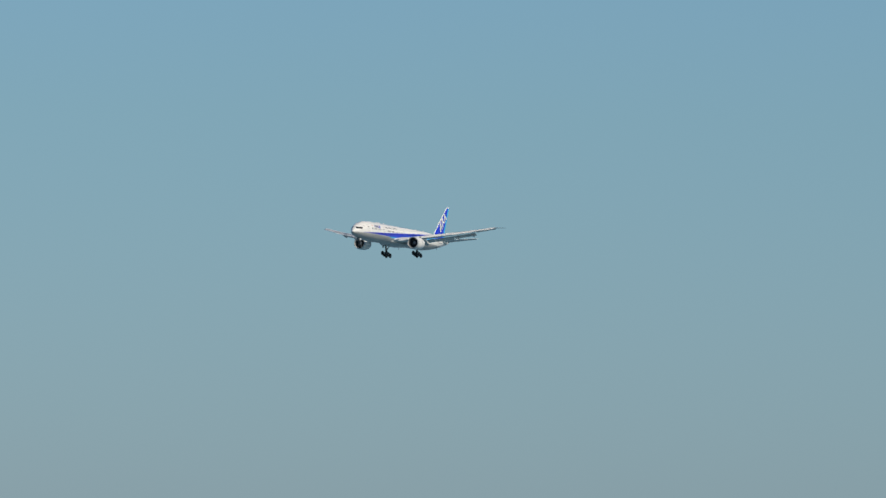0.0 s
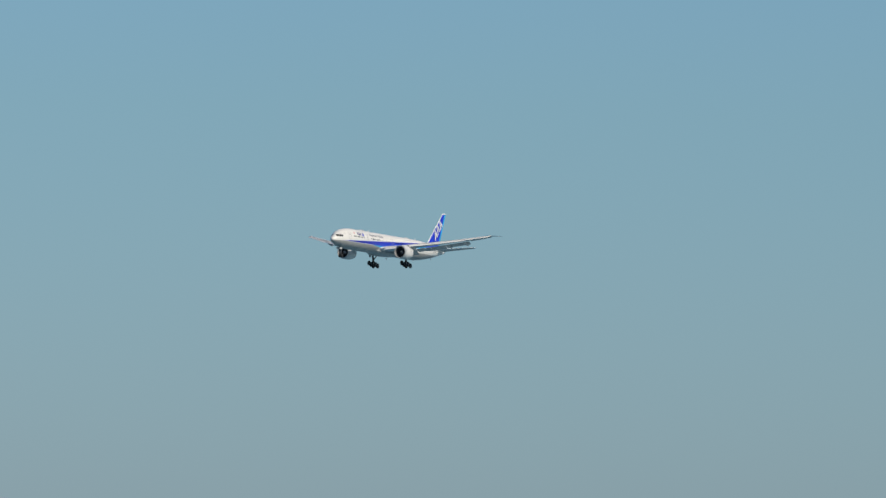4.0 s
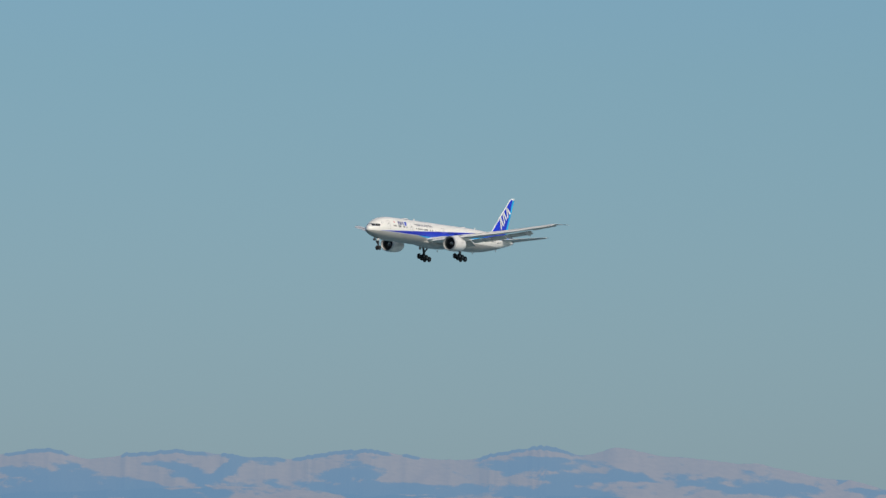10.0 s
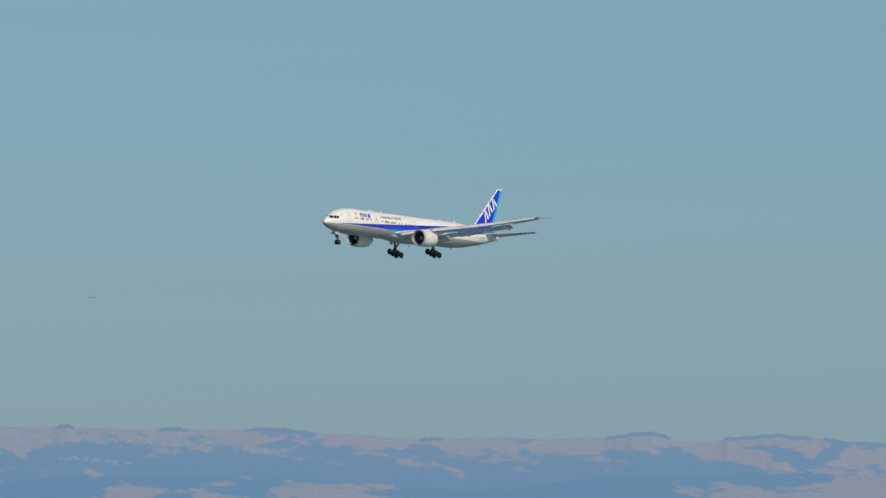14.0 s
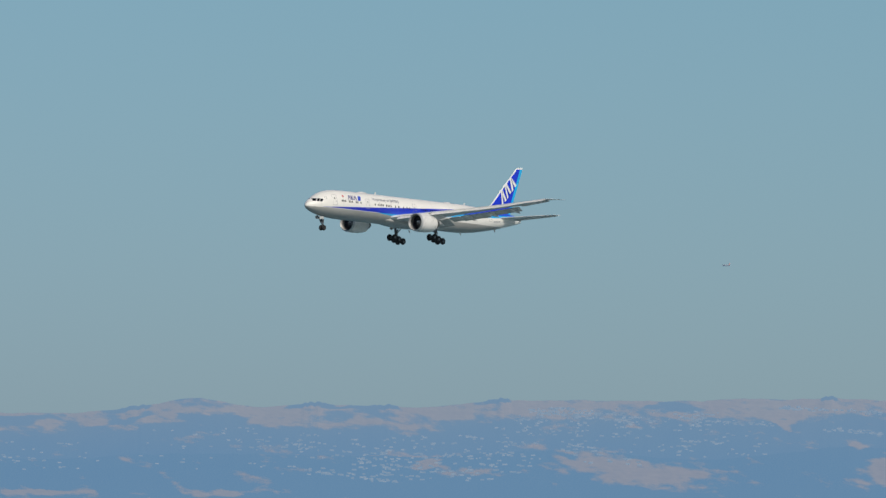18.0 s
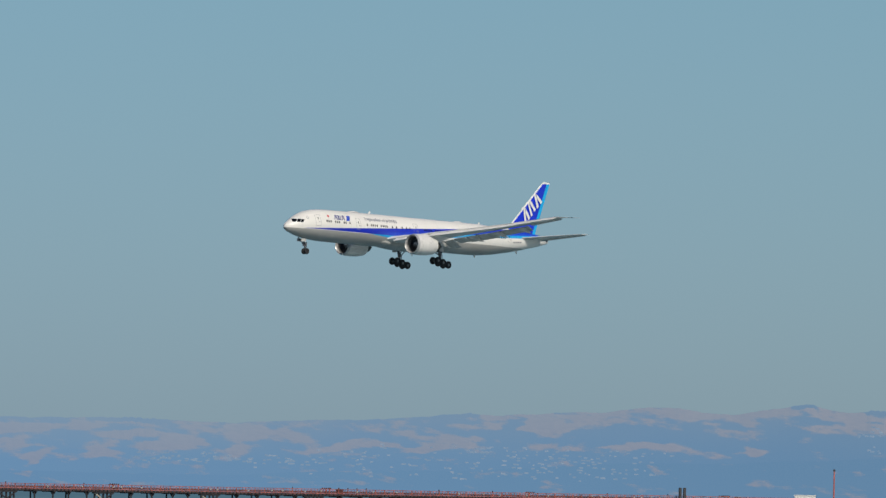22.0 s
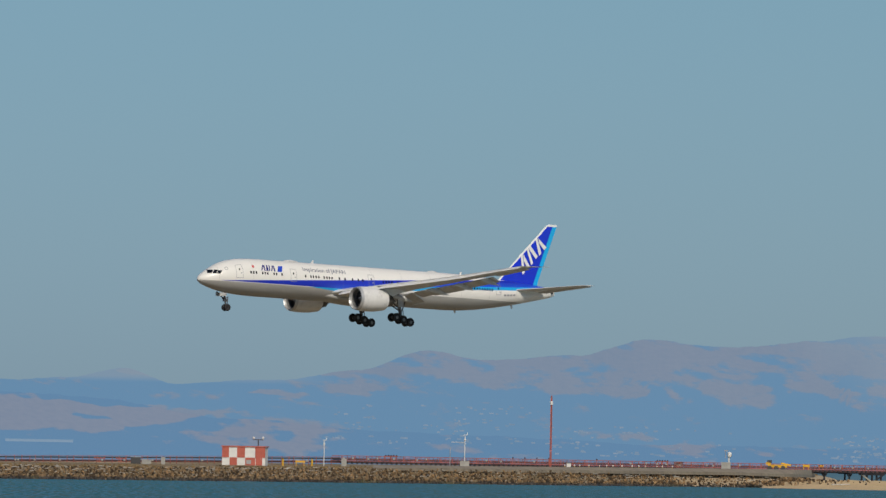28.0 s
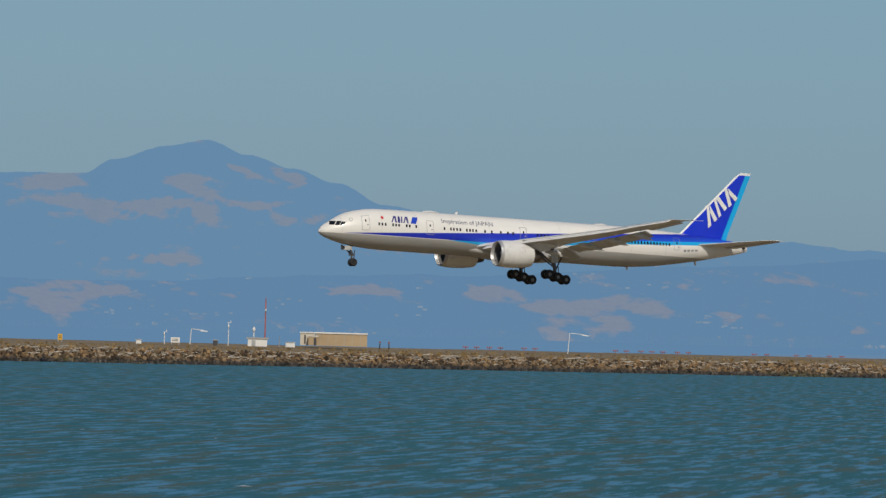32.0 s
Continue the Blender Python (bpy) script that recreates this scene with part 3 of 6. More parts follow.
# ---- the far hills across the bay, haze put into their materials ----
FAR_RIDGE = [
    (20, 11), (24, 13.6), (25.6, 14.3), (26.07, 14.5), (26.22, 15.8), (26.53, 17.3), (26.74, 17.9), (26.96, 16.6), (27.2, 15.5), (27.46, 14.1), (27.7, 12.2), (28.2, 10.4),
    (28.8, 9.6), (29.4, 9.4), (29.94, 9.7), (30.3, 9.1), (30.9, 8.3), (31.5, 7.9), (32, 8.3), (32.8, 7.4), (33.2, 6.8), (33.5, 7.7), (33.85, 8.6), (34.2, 7.3),
    (34.8, 7.1), (35.1, 7.4), (35.43, 8.4), (35.7, 7.0), (36.3, 7.6), (36.7, 8.6), (37.1, 10.6), (37.4, 9.8), (37.9, 10.4), (38.3, 12.0), (38.8, 11.4), (39.2, 12.2),
    (39.55, 12.8), (40.0, 11.9), (40.6, 11.0), (41.4, 10.8), (41.8, 9.8), (42.4, 9.1), (43, 8), (43.4, 6.6), (44.5, 4.6), (47, 3)]
NEAR_RIDGE = [
    (41, 2), (42.4, 4), (43.3, 5.9), (44.0, 6.6), (44.8, 6.75), (45.5, 6.55), (46.2, 7), (47, 7.7), (47.6, 8.2), (47.95, 8.8), (48.3, 8.2), (48.74, 9.1),
    (49.0, 8.6), (49.8, 8.9), (50.1, 9.4), (50.5, 10.7), (50.85, 9.95), (51.2, 10.4), (51.7, 10.3), (52.2, 11.2), (52.6, 11.4), (53.1, 11.5), (53.5, 11.95), (54, 12.1),
    (54.6, 12.2), (55.2, 12.45), (55.8, 11.95), (56.4, 12.3), (56.9, 12.55), (57.16, 13.1), (57.4, 12.4), (57.9, 13.25), (58.4, 12.7), (58.9, 13.6), (59.4, 12.95),
    (59.9, 14.3), (60.1, 13.7), (60.3, 14.45), (60.6, 13.7), (61, 13.2), (61.5, 11.9), (62, 10.0), (62.5, 8.6), (64, 7), (70, 5)]
LOW_RIDGE = [(20, 3), (24, 4), (26, 4.2), (28, 5.6), (29.7, 7.3), (30.4, 8.2), (31.2, 7.0), (32, 5.6), (32.9, 5.2), (33.6, 6.6), (34.4, 6.3), (35.2, 5.6), (36, 3.8), (37, 2.7), (38.5, 2.0), (41, 1.8), (44, 1.6), (47, 1.4)]
FOOT_RIDGE = [(43, 0.1), (44.5, 0.6), (46.5, 2.2), (48, 3.4), (49.5, 4.4), (50.6, 5.4), (51.6, 5.6), (52.6, 6.6), (53.2, 6.0), (54.2, 7.6), (55.2, 7.8), (56.2, 7.2), (57.2, 9.2), (58.2, 10.0), (59.2, 9.4), (60.2, 9.8), (61.2, 8.0), (63, 7), (70, 4)]


def ridge_at(rows, b):
    for p, q in zip(rows, rows[1:]):
        if b <= q[0]:
            u = (b - p[0]) / (q[0] - p[0])
            u = u * u * (3 - 2 * u)
            return p[1] + (q[1] - p[1]) * u
    return rows[-1][1]


def hill_stuff(name, haze, veil, grass_bias):
    """Dry grass and oak woods, with haze mixed into the surface as emission."""
    n = Nodes(name)
    g, far, at = (n.t.nodes.new("ShaderNodeAttribute") for _ in range(3))
    g.attribute_name, far.attribute_name, at.attribute_name = "grass", "air", "slope"

    def mottle(scale, detail, rough):
        t = n.t.nodes.new("ShaderNodeTexNoise")
        t.inputs["Scale"].default_value, t.inputs["Detail"].default_value, t.inputs["Roughness"].default_value = scale, detail, rough
        n.t.links.new(at.outputs["Vector"], t.inputs["Vector"])
        return t.outputs["Fac"]

    fine, speck, tree = mottle(0.05, 4, 0.55), mottle(0.25, 5, 0.65), mottle(1.3, 4, 0.7)
    mask = n.math("ADD", g.outputs["Fac"], n.math("MULTIPLY", n.math("SUBTRACT", fine, 0.5), 0.45))
    mask = n.math("ADD", mask, n.math("MULTIPLY", n.math("SUBTRACT", speck, 0.5), 0.5))
    mask = n.math("ADD", mask, n.math("MULTIPLY", n.math("SUBTRACT", tree, 0.5), 0.3))
    mask = n.step(mask, 0.41 - grass_bias, 0.6 - grass_bias)
    wood = n.mix(n.step(tree, 0.35, 0.65), (0.02, 0.03, 0.02), (0.09, 0.09, 0.05))
    dry = n.mix(n.step(speck, 0.35, 0.65), (0.4, 0.27, 0.14), (0.48, 0.325, 0.175))
    n.done(n.mix(mask, wood, dry), 0.9)
    n.b.inputs["Specular IOR Level"].default_value = 0.0
    # haze as a glow of the surface itself, tinted warmer on grass
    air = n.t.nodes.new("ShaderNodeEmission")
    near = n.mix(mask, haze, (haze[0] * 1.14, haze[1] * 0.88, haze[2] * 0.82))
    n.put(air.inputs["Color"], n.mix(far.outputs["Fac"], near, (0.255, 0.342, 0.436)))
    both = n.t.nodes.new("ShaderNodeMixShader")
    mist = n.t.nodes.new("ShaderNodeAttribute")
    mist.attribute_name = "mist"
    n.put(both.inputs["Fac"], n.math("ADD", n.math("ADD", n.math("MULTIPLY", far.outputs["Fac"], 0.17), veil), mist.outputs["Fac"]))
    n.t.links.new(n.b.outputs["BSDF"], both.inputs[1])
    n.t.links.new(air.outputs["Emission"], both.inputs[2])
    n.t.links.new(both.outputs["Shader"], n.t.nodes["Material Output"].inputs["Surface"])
    return n.m


# Woods and dry grass on the slopes: bearing, thousandths of slope, half width, half height, tilt.
WOODS_HIGH = [(58.87, 11.3, 0.2, 0.49, 0.1), (59.23, 10.1, 0.34, 0.56, 0), (59.78, 12.6, 0.22, 0.75, 0), (60.03, 11.4, 0.22, 0.56, 0.05), (59.94, 10.0, 0.34, 0.62, 0), (60.31, 11.8, 0.19, 0.49, -0.05), (60.77, 11.1, 0.19, 0.56, -0.1), (61.15, 10.9, 0.19, 0.49, -0.1), (61.48, 11.9, 0.04, 0.44, 0), (61.67, 10.5, 0.09, 0.49, 0), (57.88, 11.6, 0.14, 0.37, -0.1), (58.15, 11.7, 0.12, 0.62, 0.4), (57.01, 11.0, 0.09, 0.44, 0), (57.26, 10.1, 0.19, 0.99, 0.1), (57.57, 9.5, 0.19, 0.87, 0), (56.89, 8.7, 0.25, 0.87, 0), (57.88, 9.1, 0.22, 0.62, 0)]
WOODS_MID = [(55.14, 11.1, 0.09, 0.22, 0), (55.88, 10.7, 0.17, 0.32, 0), (57.21, 11.2, 0.08, 0.65, 0.5), (55.42, 8.5, 0.84, 1.08, -0.02), (56.53, 8.4, 0.37, 0.97, -0.1), (56.97, 7.5, 0.40, 1.51, 0), (57.43, 9.3, 0.28, 0.76, 0.1), (58.11, 11.3, 0.09, 0.76, 0.8), (57.86, 9.0, 0.25, 0.49, 0), (54.96, 6.8, 0.15, 0.49, 0.2), (54.56, 5.7, 0.09, 0.54, 0), (56.17, 6.3, 0.19, 0.65, -0.1), (58.91, 9.4, 0.37, 0.54, -0.1)]
WOODS_TOWN = [(50.14, 9.8, 0.11, 0.38, 0.3), (50.64, 8.9, 0.12, 0.32, 0.1), (49.90, 6.9, 0.22, 0.43, 0.3), (51.41, 10.2, 0.15, 0.16, 0), (53.08, 10.9, 0.12, 0.43, 0), (47.75, 6.4, 0.14, 0.43, 0.1), (48.25, 7.1, 0.12, 0.32, 0), (48.80, 7.9, 0.05, 0.43, 0), (49.08, 7.6, 0.11, 0.27, 0), (49.52, 8.1, 0.11, 0.38, 0.1), (50.13, 8.7, 0.11, 0.32, 0.3), (50.63, 7.8, 0.06, 0.49, 0), (47.10, 6.2, 0.12, 0.54, 0.5), (46.83, 7.1, 0.11, 0.32, 0), (46.98, 5.8, 0.09, 0.43, 0), (47.66, 6.5, 0.09, 0.32, 0.2)]
WOODS_FAR = [(37.47, 6.4, 0.34, 0.52, -0.08), (38.34, 6.5, 0.07, 1.03, -0.6), (38.55, 6.5, 0.08, 0.78, -0.5), (38.98, 7.7, 0.09, 0.91, -0.5), (39.11, 6.8, 0.11, 0.46, 0), (39.42, 8.1, 0.06, 0.59, -0.4), (39.82, 8.9, 0.07, 0.91, -0.6), (40.22, 8.6, 0.09, 0.78, -0.3), (40.81, 7.8, 0.15, 1.16, -0.2), (41.21, 8.0, 0.09, 0.78, -0.3), (41.64, 7.6, 0.12, 1.16, 0), (37.96, 6.2, 0.14, 0.38, 0), (41.22, 8.5, 0.09, 0.59, -0.3), (41.74, 8.4, 0.12, 0.59, -0.2), (42.21, 7.5, 0.12, 0.52, 0), (33.32, 5.2, 0.11, 0.84, -0.1), (33.78, 6.0, 0.15, 0.26, -0.05), (35.24, 3.75, 0.13, 0.2, -0.12)]
GRASS_FOOT = [(56.32, 9.4, 0.12, 0.32, -0.2), (56.53, 9.2, 0.14, 0.27, -0.2), (55.88, 9.6, 0.15, 0.22, -0.05), (55.36, 6.6, 0.37, 0.70, -0.15), (57.24, 9.5, 0.05, 0.22, 0), (52.93, 4.8, 0.46, 1.08, -0.1), (54.57, 5.5, 0.40, 1.08, 0.05), (55.31, 6.9, 0.46, 0.81, -0.02), (56.02, 9.0, 0.19, 0.32, -0.1), (53.73, 9.8, 0.08, 0.54, -0.4), (51.72, 4.8, 0.11, 0.32, 0), (54.16, 7.8, 0.09, 0.27, 0), (51.79, 5.3, 0.09, 0.32, 0), (50.68, 1.7, 0.25, 0.32, 0.05), (49.69, 1.4, 0.19, 0.32, 0), (48.47, 4.7, 0.11, 0.32, 0.1), (47.38, 6.3, 0.15, 0.54, 0.1)]
GRASS_MID = [(44.32, 5.8, 0.56, 0.34, 0.05), (44.14, 3.0, 0.11, 0.68, 0.2), (44.34, 4.2, 0.15, 0.54, 0.2), (44.52, 2.4, 0.06, 1.07, 0.3), (44.87, 3.6, 0.15, 0.61, 0.1), (45.02, 5.2, 0.12, 0.47, 0.1), (45.27, 4.4, 0.15, 0.74, 0.1), (45.71, 5.5, 0.19, 0.47, -0.1), (45.63, 4.3, 0.13, 0.81, 0.2), (46.24, 4.5, 0.28, 0.34, 0.1), (46.8, 4.8, 0.15, 0.68, 0), (47.38, 4.5, 0.22, 0.4, 0), (47.82, 4.9, 0.25, 0.34, 0), (42.83, 6.8, 0.19, 0.34, 0), (43.01, 6.1, 0.34, 0.47, -0.05), (43.38, 6.6, 0.15, 0.34, 0.05), (42.4, 2.2, 0.12, 0.54, -0.1), (41.37, 7.2, 0.25, 0.95, 0)]
GRASS_LOW = [(38.18, 2.8, 0.14, 0.38, -0.1), (38.55, 1.7, 0.12, 0.53, 0), (35.49, 8.2, 0.15, 0.53, 0), (36.08, 2.5, 0.17, 1.06, 0), (36.42, 2.3, 0.15, 1.36, 0), (33.1, 5.3, 0.24, 1.3, 0.1), (32.23, 7.6, 0.19, 0.31, -0.1), (32.63, 7, 0.19, 0.31, -0.05), (36.23, 6.2, 0.15, 0.38, 0), (36.69, 6.9, 0.15, 0.45, 0.1)]
GRASS_WEST = [(28.75, 3.1, 0.25, 0.73, 0.12), (28.95, 3.5, 0.12, 0.73, 0), (29.18, 3.0, 0.12, 0.73, -0.2), (28.98, 1.6, 0.11, 0.65, -0.1), (28.69, 0.3, 0.12, 0.73, -0.2), (28.31, 4.3, 0.12, 0.54, 0), (29.57, 2.2, 0.09, 0.73, 0), (30.31, 1.4, 0.06, 0.46, 0), (32.14, 7.5, 0.28, 0.46, -0.15), (32.68, 1.5, 0.12, 1.46, 0), (32.37, 1.7, 0.15, 0.83, 0), (31.57, 1.0, 0.15, 0.73, 0), (25.93, 2.3, 0.22, 1.38, 0.1), (26.15, 3.2, 0.12, 0.73, 0.1), (27.63, 3.9, 0.15, 0.54, 0), (28.28, 4.0, 0.12, 0.73, -0.05)]
GRASS_PEAK = [(25.93, 13.7, 0.14, 0.76, 0.2), (26.03, 11.5, 0.28, 0.70, -0.12), (26.22, 10.5, 0.15, 0.43, 0), (26.64, 14.1, 0.12, 0.41, 0), (26.69, 13.2, 0.15, 0.81, -0.2), (26.96, 15.1, 0.06, 0.41, -0.4), (27.18, 14.7, 0.08, 0.73, -0.5), (26.46, 11.4, 0.19, 0.57, 0), (26.74, 10.8, 0.12, 0.73, -0.2), (27.02, 11.8, 0.15, 0.41, 0), (27.17, 10.5, 0.12, 0.65, 0), (26.51, 6.6, 0.22, 0.48, 0)]
CREST_WOODS = [(58.39, 0.077), (58.61, 0.093), (58.87, 0.139), (59.16, 0.046), (59.66, 0.124), (59.91, 0.108), (56.98, 0.046), (57.16, 0.108), (57.62, 0.046), (57.84, 0.139), (58.18, 0.037), (58.68, 0.077), (58.91, 0.139), (55.14, 0.155), (56.00, 0.046), (57.15, 0.124), (57.83, 0.186), (58.17, 0.046), (53.97, 0.046), (54.56, 0.077), (55.15, 0.124), (55.98, 0.062), (50.18, 0.077), (51.11, 0.124), (51.54, 0.077), (52.16, 0.062), (48.74, 0.077), (49.14, 0.062), (50.16, 0.077), (46.83, 0.108), (45.03, 0.186)]


# A broad band of dry grass below the middle hills: bearing, lower and upper slope.
GRASS_BAND = [(32.7, 5.0, 5.2), (33.2, 3.6, 6.0), (33.6, 2.9, 6.0), (34.0, 2.1, 5.6), (34.45, 2.25, 5.8), (34.85, 2.4, 5.5), (35.2, 2.5, 5.0), (35.6, 3.1, 4.55), (35.98, 4.25, 4.45), (36.1, 4.4, 4.4)]


def ramp(v, lo, hi):
    return np.clip((v - lo) / (hi - lo), 0, 1)


def patches(b, s, rows):
    """How far points lie inside oval patches: 1 within, 0 outside."""
    out = np.zeros_like(b)
    for b0, s0, wb, ws, tilt in rows:
        q = ((b - b0) / (1.15 * wb)) ** 2 + ((s - s0 - 17.5 * tilt * (b - b0)) / (1.15 * ws)) ** 2
        out = np.maximum(out, np.exp(-np.minimum(q, 30) ** 1.4))
    return out


def cover_of(b, s, crest):
    """The share of dry grass: woods low on the slopes, grass along the crests and inland."""
    under = crest - s
    town = 0.24 + 0.42 * ramp(under, 2.6, 1.0)
    inland = np.full_like(b, 0.74)
    mixed = 0.26 + 0.16 * ramp(under, 2.4, 0.8)
    far = 0.26 + 0.36 * ramp(s, 5.3, 7.2)
    g = np.full_like(b, 0.22)
    for lo, hi, value in ((35.8, 37.2, far), (42.9, 43.7, mixed), (46.2, 47.4, town), (56.2, 57.4, inland)):
        w = ramp(b, lo, hi)
        g = g * (1 - w) + value * w
    g = g + 0.46 * ramp(b, 28.0, 28.8) * ramp(b, 33.5, 32.5) * ramp(under, 1.4, 0.6)
    for rows in (GRASS_FOOT, GRASS_MID, GRASS_LOW, GRASS_WEST, GRASS_PEAK):
        g = g + (0.84 - g) * patches(b, s, rows)
    at, low, high = (np.array(v) for v in zip(*GRASS_BAND))
    low, high = np.interp(b, at, low), np.interp(b, at, high)
    band = ramp(s, low - 0.25, low + 0.25) * ramp(s, high + 0.2, high - 0.2) * ramp(b, 32.7, 33.0) * ramp(b, 36.1, 35.9)
    g = g + (1.05 - g) * band
    for rows in (WOODS_HIGH, WOODS_MID, WOODS_TOWN, WOODS_FAR):
        g = g + (0.16 - g) * patches(b, s, rows)
    return g


def wooded(b):
    """How thickly trees stand along the crest at a bearing."""
    return max(math.exp(-((b - c) / w) ** 4) for c, w in CREST_WOODS)


SLOPES = []      # search trees of the hills, on which the houses stand


def hills(name, rows, r_top, depth, mat, label, seed, cols=2200, deep=42, rug=1.0, thick=0.0):
    """A range whose crest follows the rows (bearing, thousandths of slope from the eye)."""
    b0, b1 = rows[0][0], rows[-1][0]
    n = deep + 2
    verts, slope, stray = np.zeros((cols, n, 3)), np.zeros((cols, n, 3)), np.zeros((cols, n, 2))
    rough, air, B, S, C, tree = (np.zeros((cols, n)) for _ in range(6))
    for i in range(cols):
        b = b0 + (b1 - b0) * i / (cols - 1)
        top = ridge_at(rows, b)
        top += rug * (0.16 * noise.noise((b * 3.1, seed, 0)) + 0.1 * noise.noise((b * 9, seed, 1)) + 0.06 * noise.noise((b * 31, seed, 2)))
        wood = wooded(b) if thick == 0.35 else 0.0
        top += wood * (0.1 + 0.3 * abs(noise.noise((b * 26, seed, 26))) + 0.2 * abs(noise.noise((b * 70, seed, 27))))
        high = max(ridge_at(FAR_RIDGE, b), ridge_at(NEAR_RIDGE, b))
        a = radians(b)
        for k in range(n):
            u = 1 - (1 - min(1.0, k / deep)) ** 1.5         # 0 at the foot, 1 at the crest
            spur = 0.16 * noise.noise((b * 1.3 + 0.6 * u, u * 1.8, seed)) + 0.09 * noise.noise((b * 3.7 - u, u * 4.0, seed + 3)) + 0.04 * noise.noise((b * 11, u * 9, seed + 5))
            h = top * (u ** 0.9) * (1 + spur * (1 - u) * 2.2)
            r = r_top - depth * (1 - u) + (60 if k > deep else 0) + depth * 0.5 * spur * (1 - u)
            z = EYE.z + r * h / 1000 if k else -2.0
            if k > deep:
                z -= 14
            verts[i, k] = (r * math.sin(a), r * math.cos(a), z)
            rough[i, k] = 0.3 * noise.noise((b * 2.6 + 0.4 * h, h * 0.55 - b * 0.5, seed + 9)) + 0.3 * noise.noise((b * 6.5 + 0.7 * h, h * 1.1, seed + 11)) + 0.22 * noise.noise((b * 15 + h, h * 2.6 - b, seed + 13))
            stray[i, k] = (noise.noise((b * 3.4, h * 0.9, seed + 15)) * 0.13 + noise.noise((b * 11, h * 2.4, seed + 16)) * 0.06, noise.noise((b * 3.1, h * 0.8, seed + 17)) * 0.55 + noise.noise((b * 10, h * 2.2, seed + 18)) * 0.3)
            slope[i, k] = (r_top * (a + 1.2 * h / 1000), 2.8 * r_top * h / 1000, seed * 40)
            air[i, k] = thick * (1 + 0.3 * noise.noise((b * 4, u * 3, seed + 21)))
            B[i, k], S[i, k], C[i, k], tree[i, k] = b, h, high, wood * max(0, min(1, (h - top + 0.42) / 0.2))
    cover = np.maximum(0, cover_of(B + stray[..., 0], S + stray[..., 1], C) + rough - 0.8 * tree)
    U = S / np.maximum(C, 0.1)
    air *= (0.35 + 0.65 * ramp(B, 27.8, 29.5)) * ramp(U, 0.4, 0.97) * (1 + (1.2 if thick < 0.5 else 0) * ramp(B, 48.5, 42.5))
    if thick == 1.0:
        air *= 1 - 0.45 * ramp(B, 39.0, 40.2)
        # the highest humps get more of the haze colour
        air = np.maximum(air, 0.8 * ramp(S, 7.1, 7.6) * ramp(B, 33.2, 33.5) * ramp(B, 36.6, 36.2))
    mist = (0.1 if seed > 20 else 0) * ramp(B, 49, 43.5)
    i, k = np.meshgrid(np.arange(cols - 1), np.arange(n - 1), indexing="ij")
    q = (i * n + k).ravel()
    faces = np.stack([q, q + n, q + n + 1, q + 1], 1).tolist()
    points = verts.reshape(-1, 3).tolist()
    SLOPES.append(BVHTree.FromPolygons(points, faces))
    me = bpy.data.meshes.new(name)
    me.from_pydata(points, [], faces)
    me.attributes.new("grass", "FLOAT", "POINT").data.foreach_set("value", cover.ravel())
    me.attributes.new("air", "FLOAT", "POINT").data.foreach_set("value", np.clip(air, 0, 1).ravel())
    me.attributes.new("mist", "FLOAT", "POINT").data.foreach_set("value", mist.ravel())
    me.attributes.new("slope", "FLOAT_VECTOR", "POINT").data.foreach_set("vector", slope.ravel())
    me.materials.append(mat)
    me.polygons.foreach_set("use_smooth", [True] * len(me.polygons))
    return tagged(new(name, me), label, "hills", "", "structure")


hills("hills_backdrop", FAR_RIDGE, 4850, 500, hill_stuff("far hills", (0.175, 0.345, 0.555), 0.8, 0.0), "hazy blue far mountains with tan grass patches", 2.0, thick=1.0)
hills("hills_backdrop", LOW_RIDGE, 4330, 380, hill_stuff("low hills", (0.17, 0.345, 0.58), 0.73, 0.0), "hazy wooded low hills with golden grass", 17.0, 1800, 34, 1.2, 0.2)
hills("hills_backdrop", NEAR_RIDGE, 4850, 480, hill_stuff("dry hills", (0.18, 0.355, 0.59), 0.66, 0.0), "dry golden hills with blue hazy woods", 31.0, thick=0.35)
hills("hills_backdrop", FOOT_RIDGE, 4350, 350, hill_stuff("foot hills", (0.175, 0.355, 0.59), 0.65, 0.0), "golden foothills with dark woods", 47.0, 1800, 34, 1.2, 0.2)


def on_slope(b, s):
    """The nearest point of the hills at a bearing and a slope from the eye."""
    a = radians(b)
    way = Vector((math.sin(a), math.cos(a), s / 1000)).normalized()
    hits = [h for h in (t.ray_cast(EYE, way) for t in SLOPES) if h[0]]
    return min(hits, key=lambda h: h[3])[0] if hits else None


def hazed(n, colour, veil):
    """Mixes a glow of haze colour into a far surface's material."""
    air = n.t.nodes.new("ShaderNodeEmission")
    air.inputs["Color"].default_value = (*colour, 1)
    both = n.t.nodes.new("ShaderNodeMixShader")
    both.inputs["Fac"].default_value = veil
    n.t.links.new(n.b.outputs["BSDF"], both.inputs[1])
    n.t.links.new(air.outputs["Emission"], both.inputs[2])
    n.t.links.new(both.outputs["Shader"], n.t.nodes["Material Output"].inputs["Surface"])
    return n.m


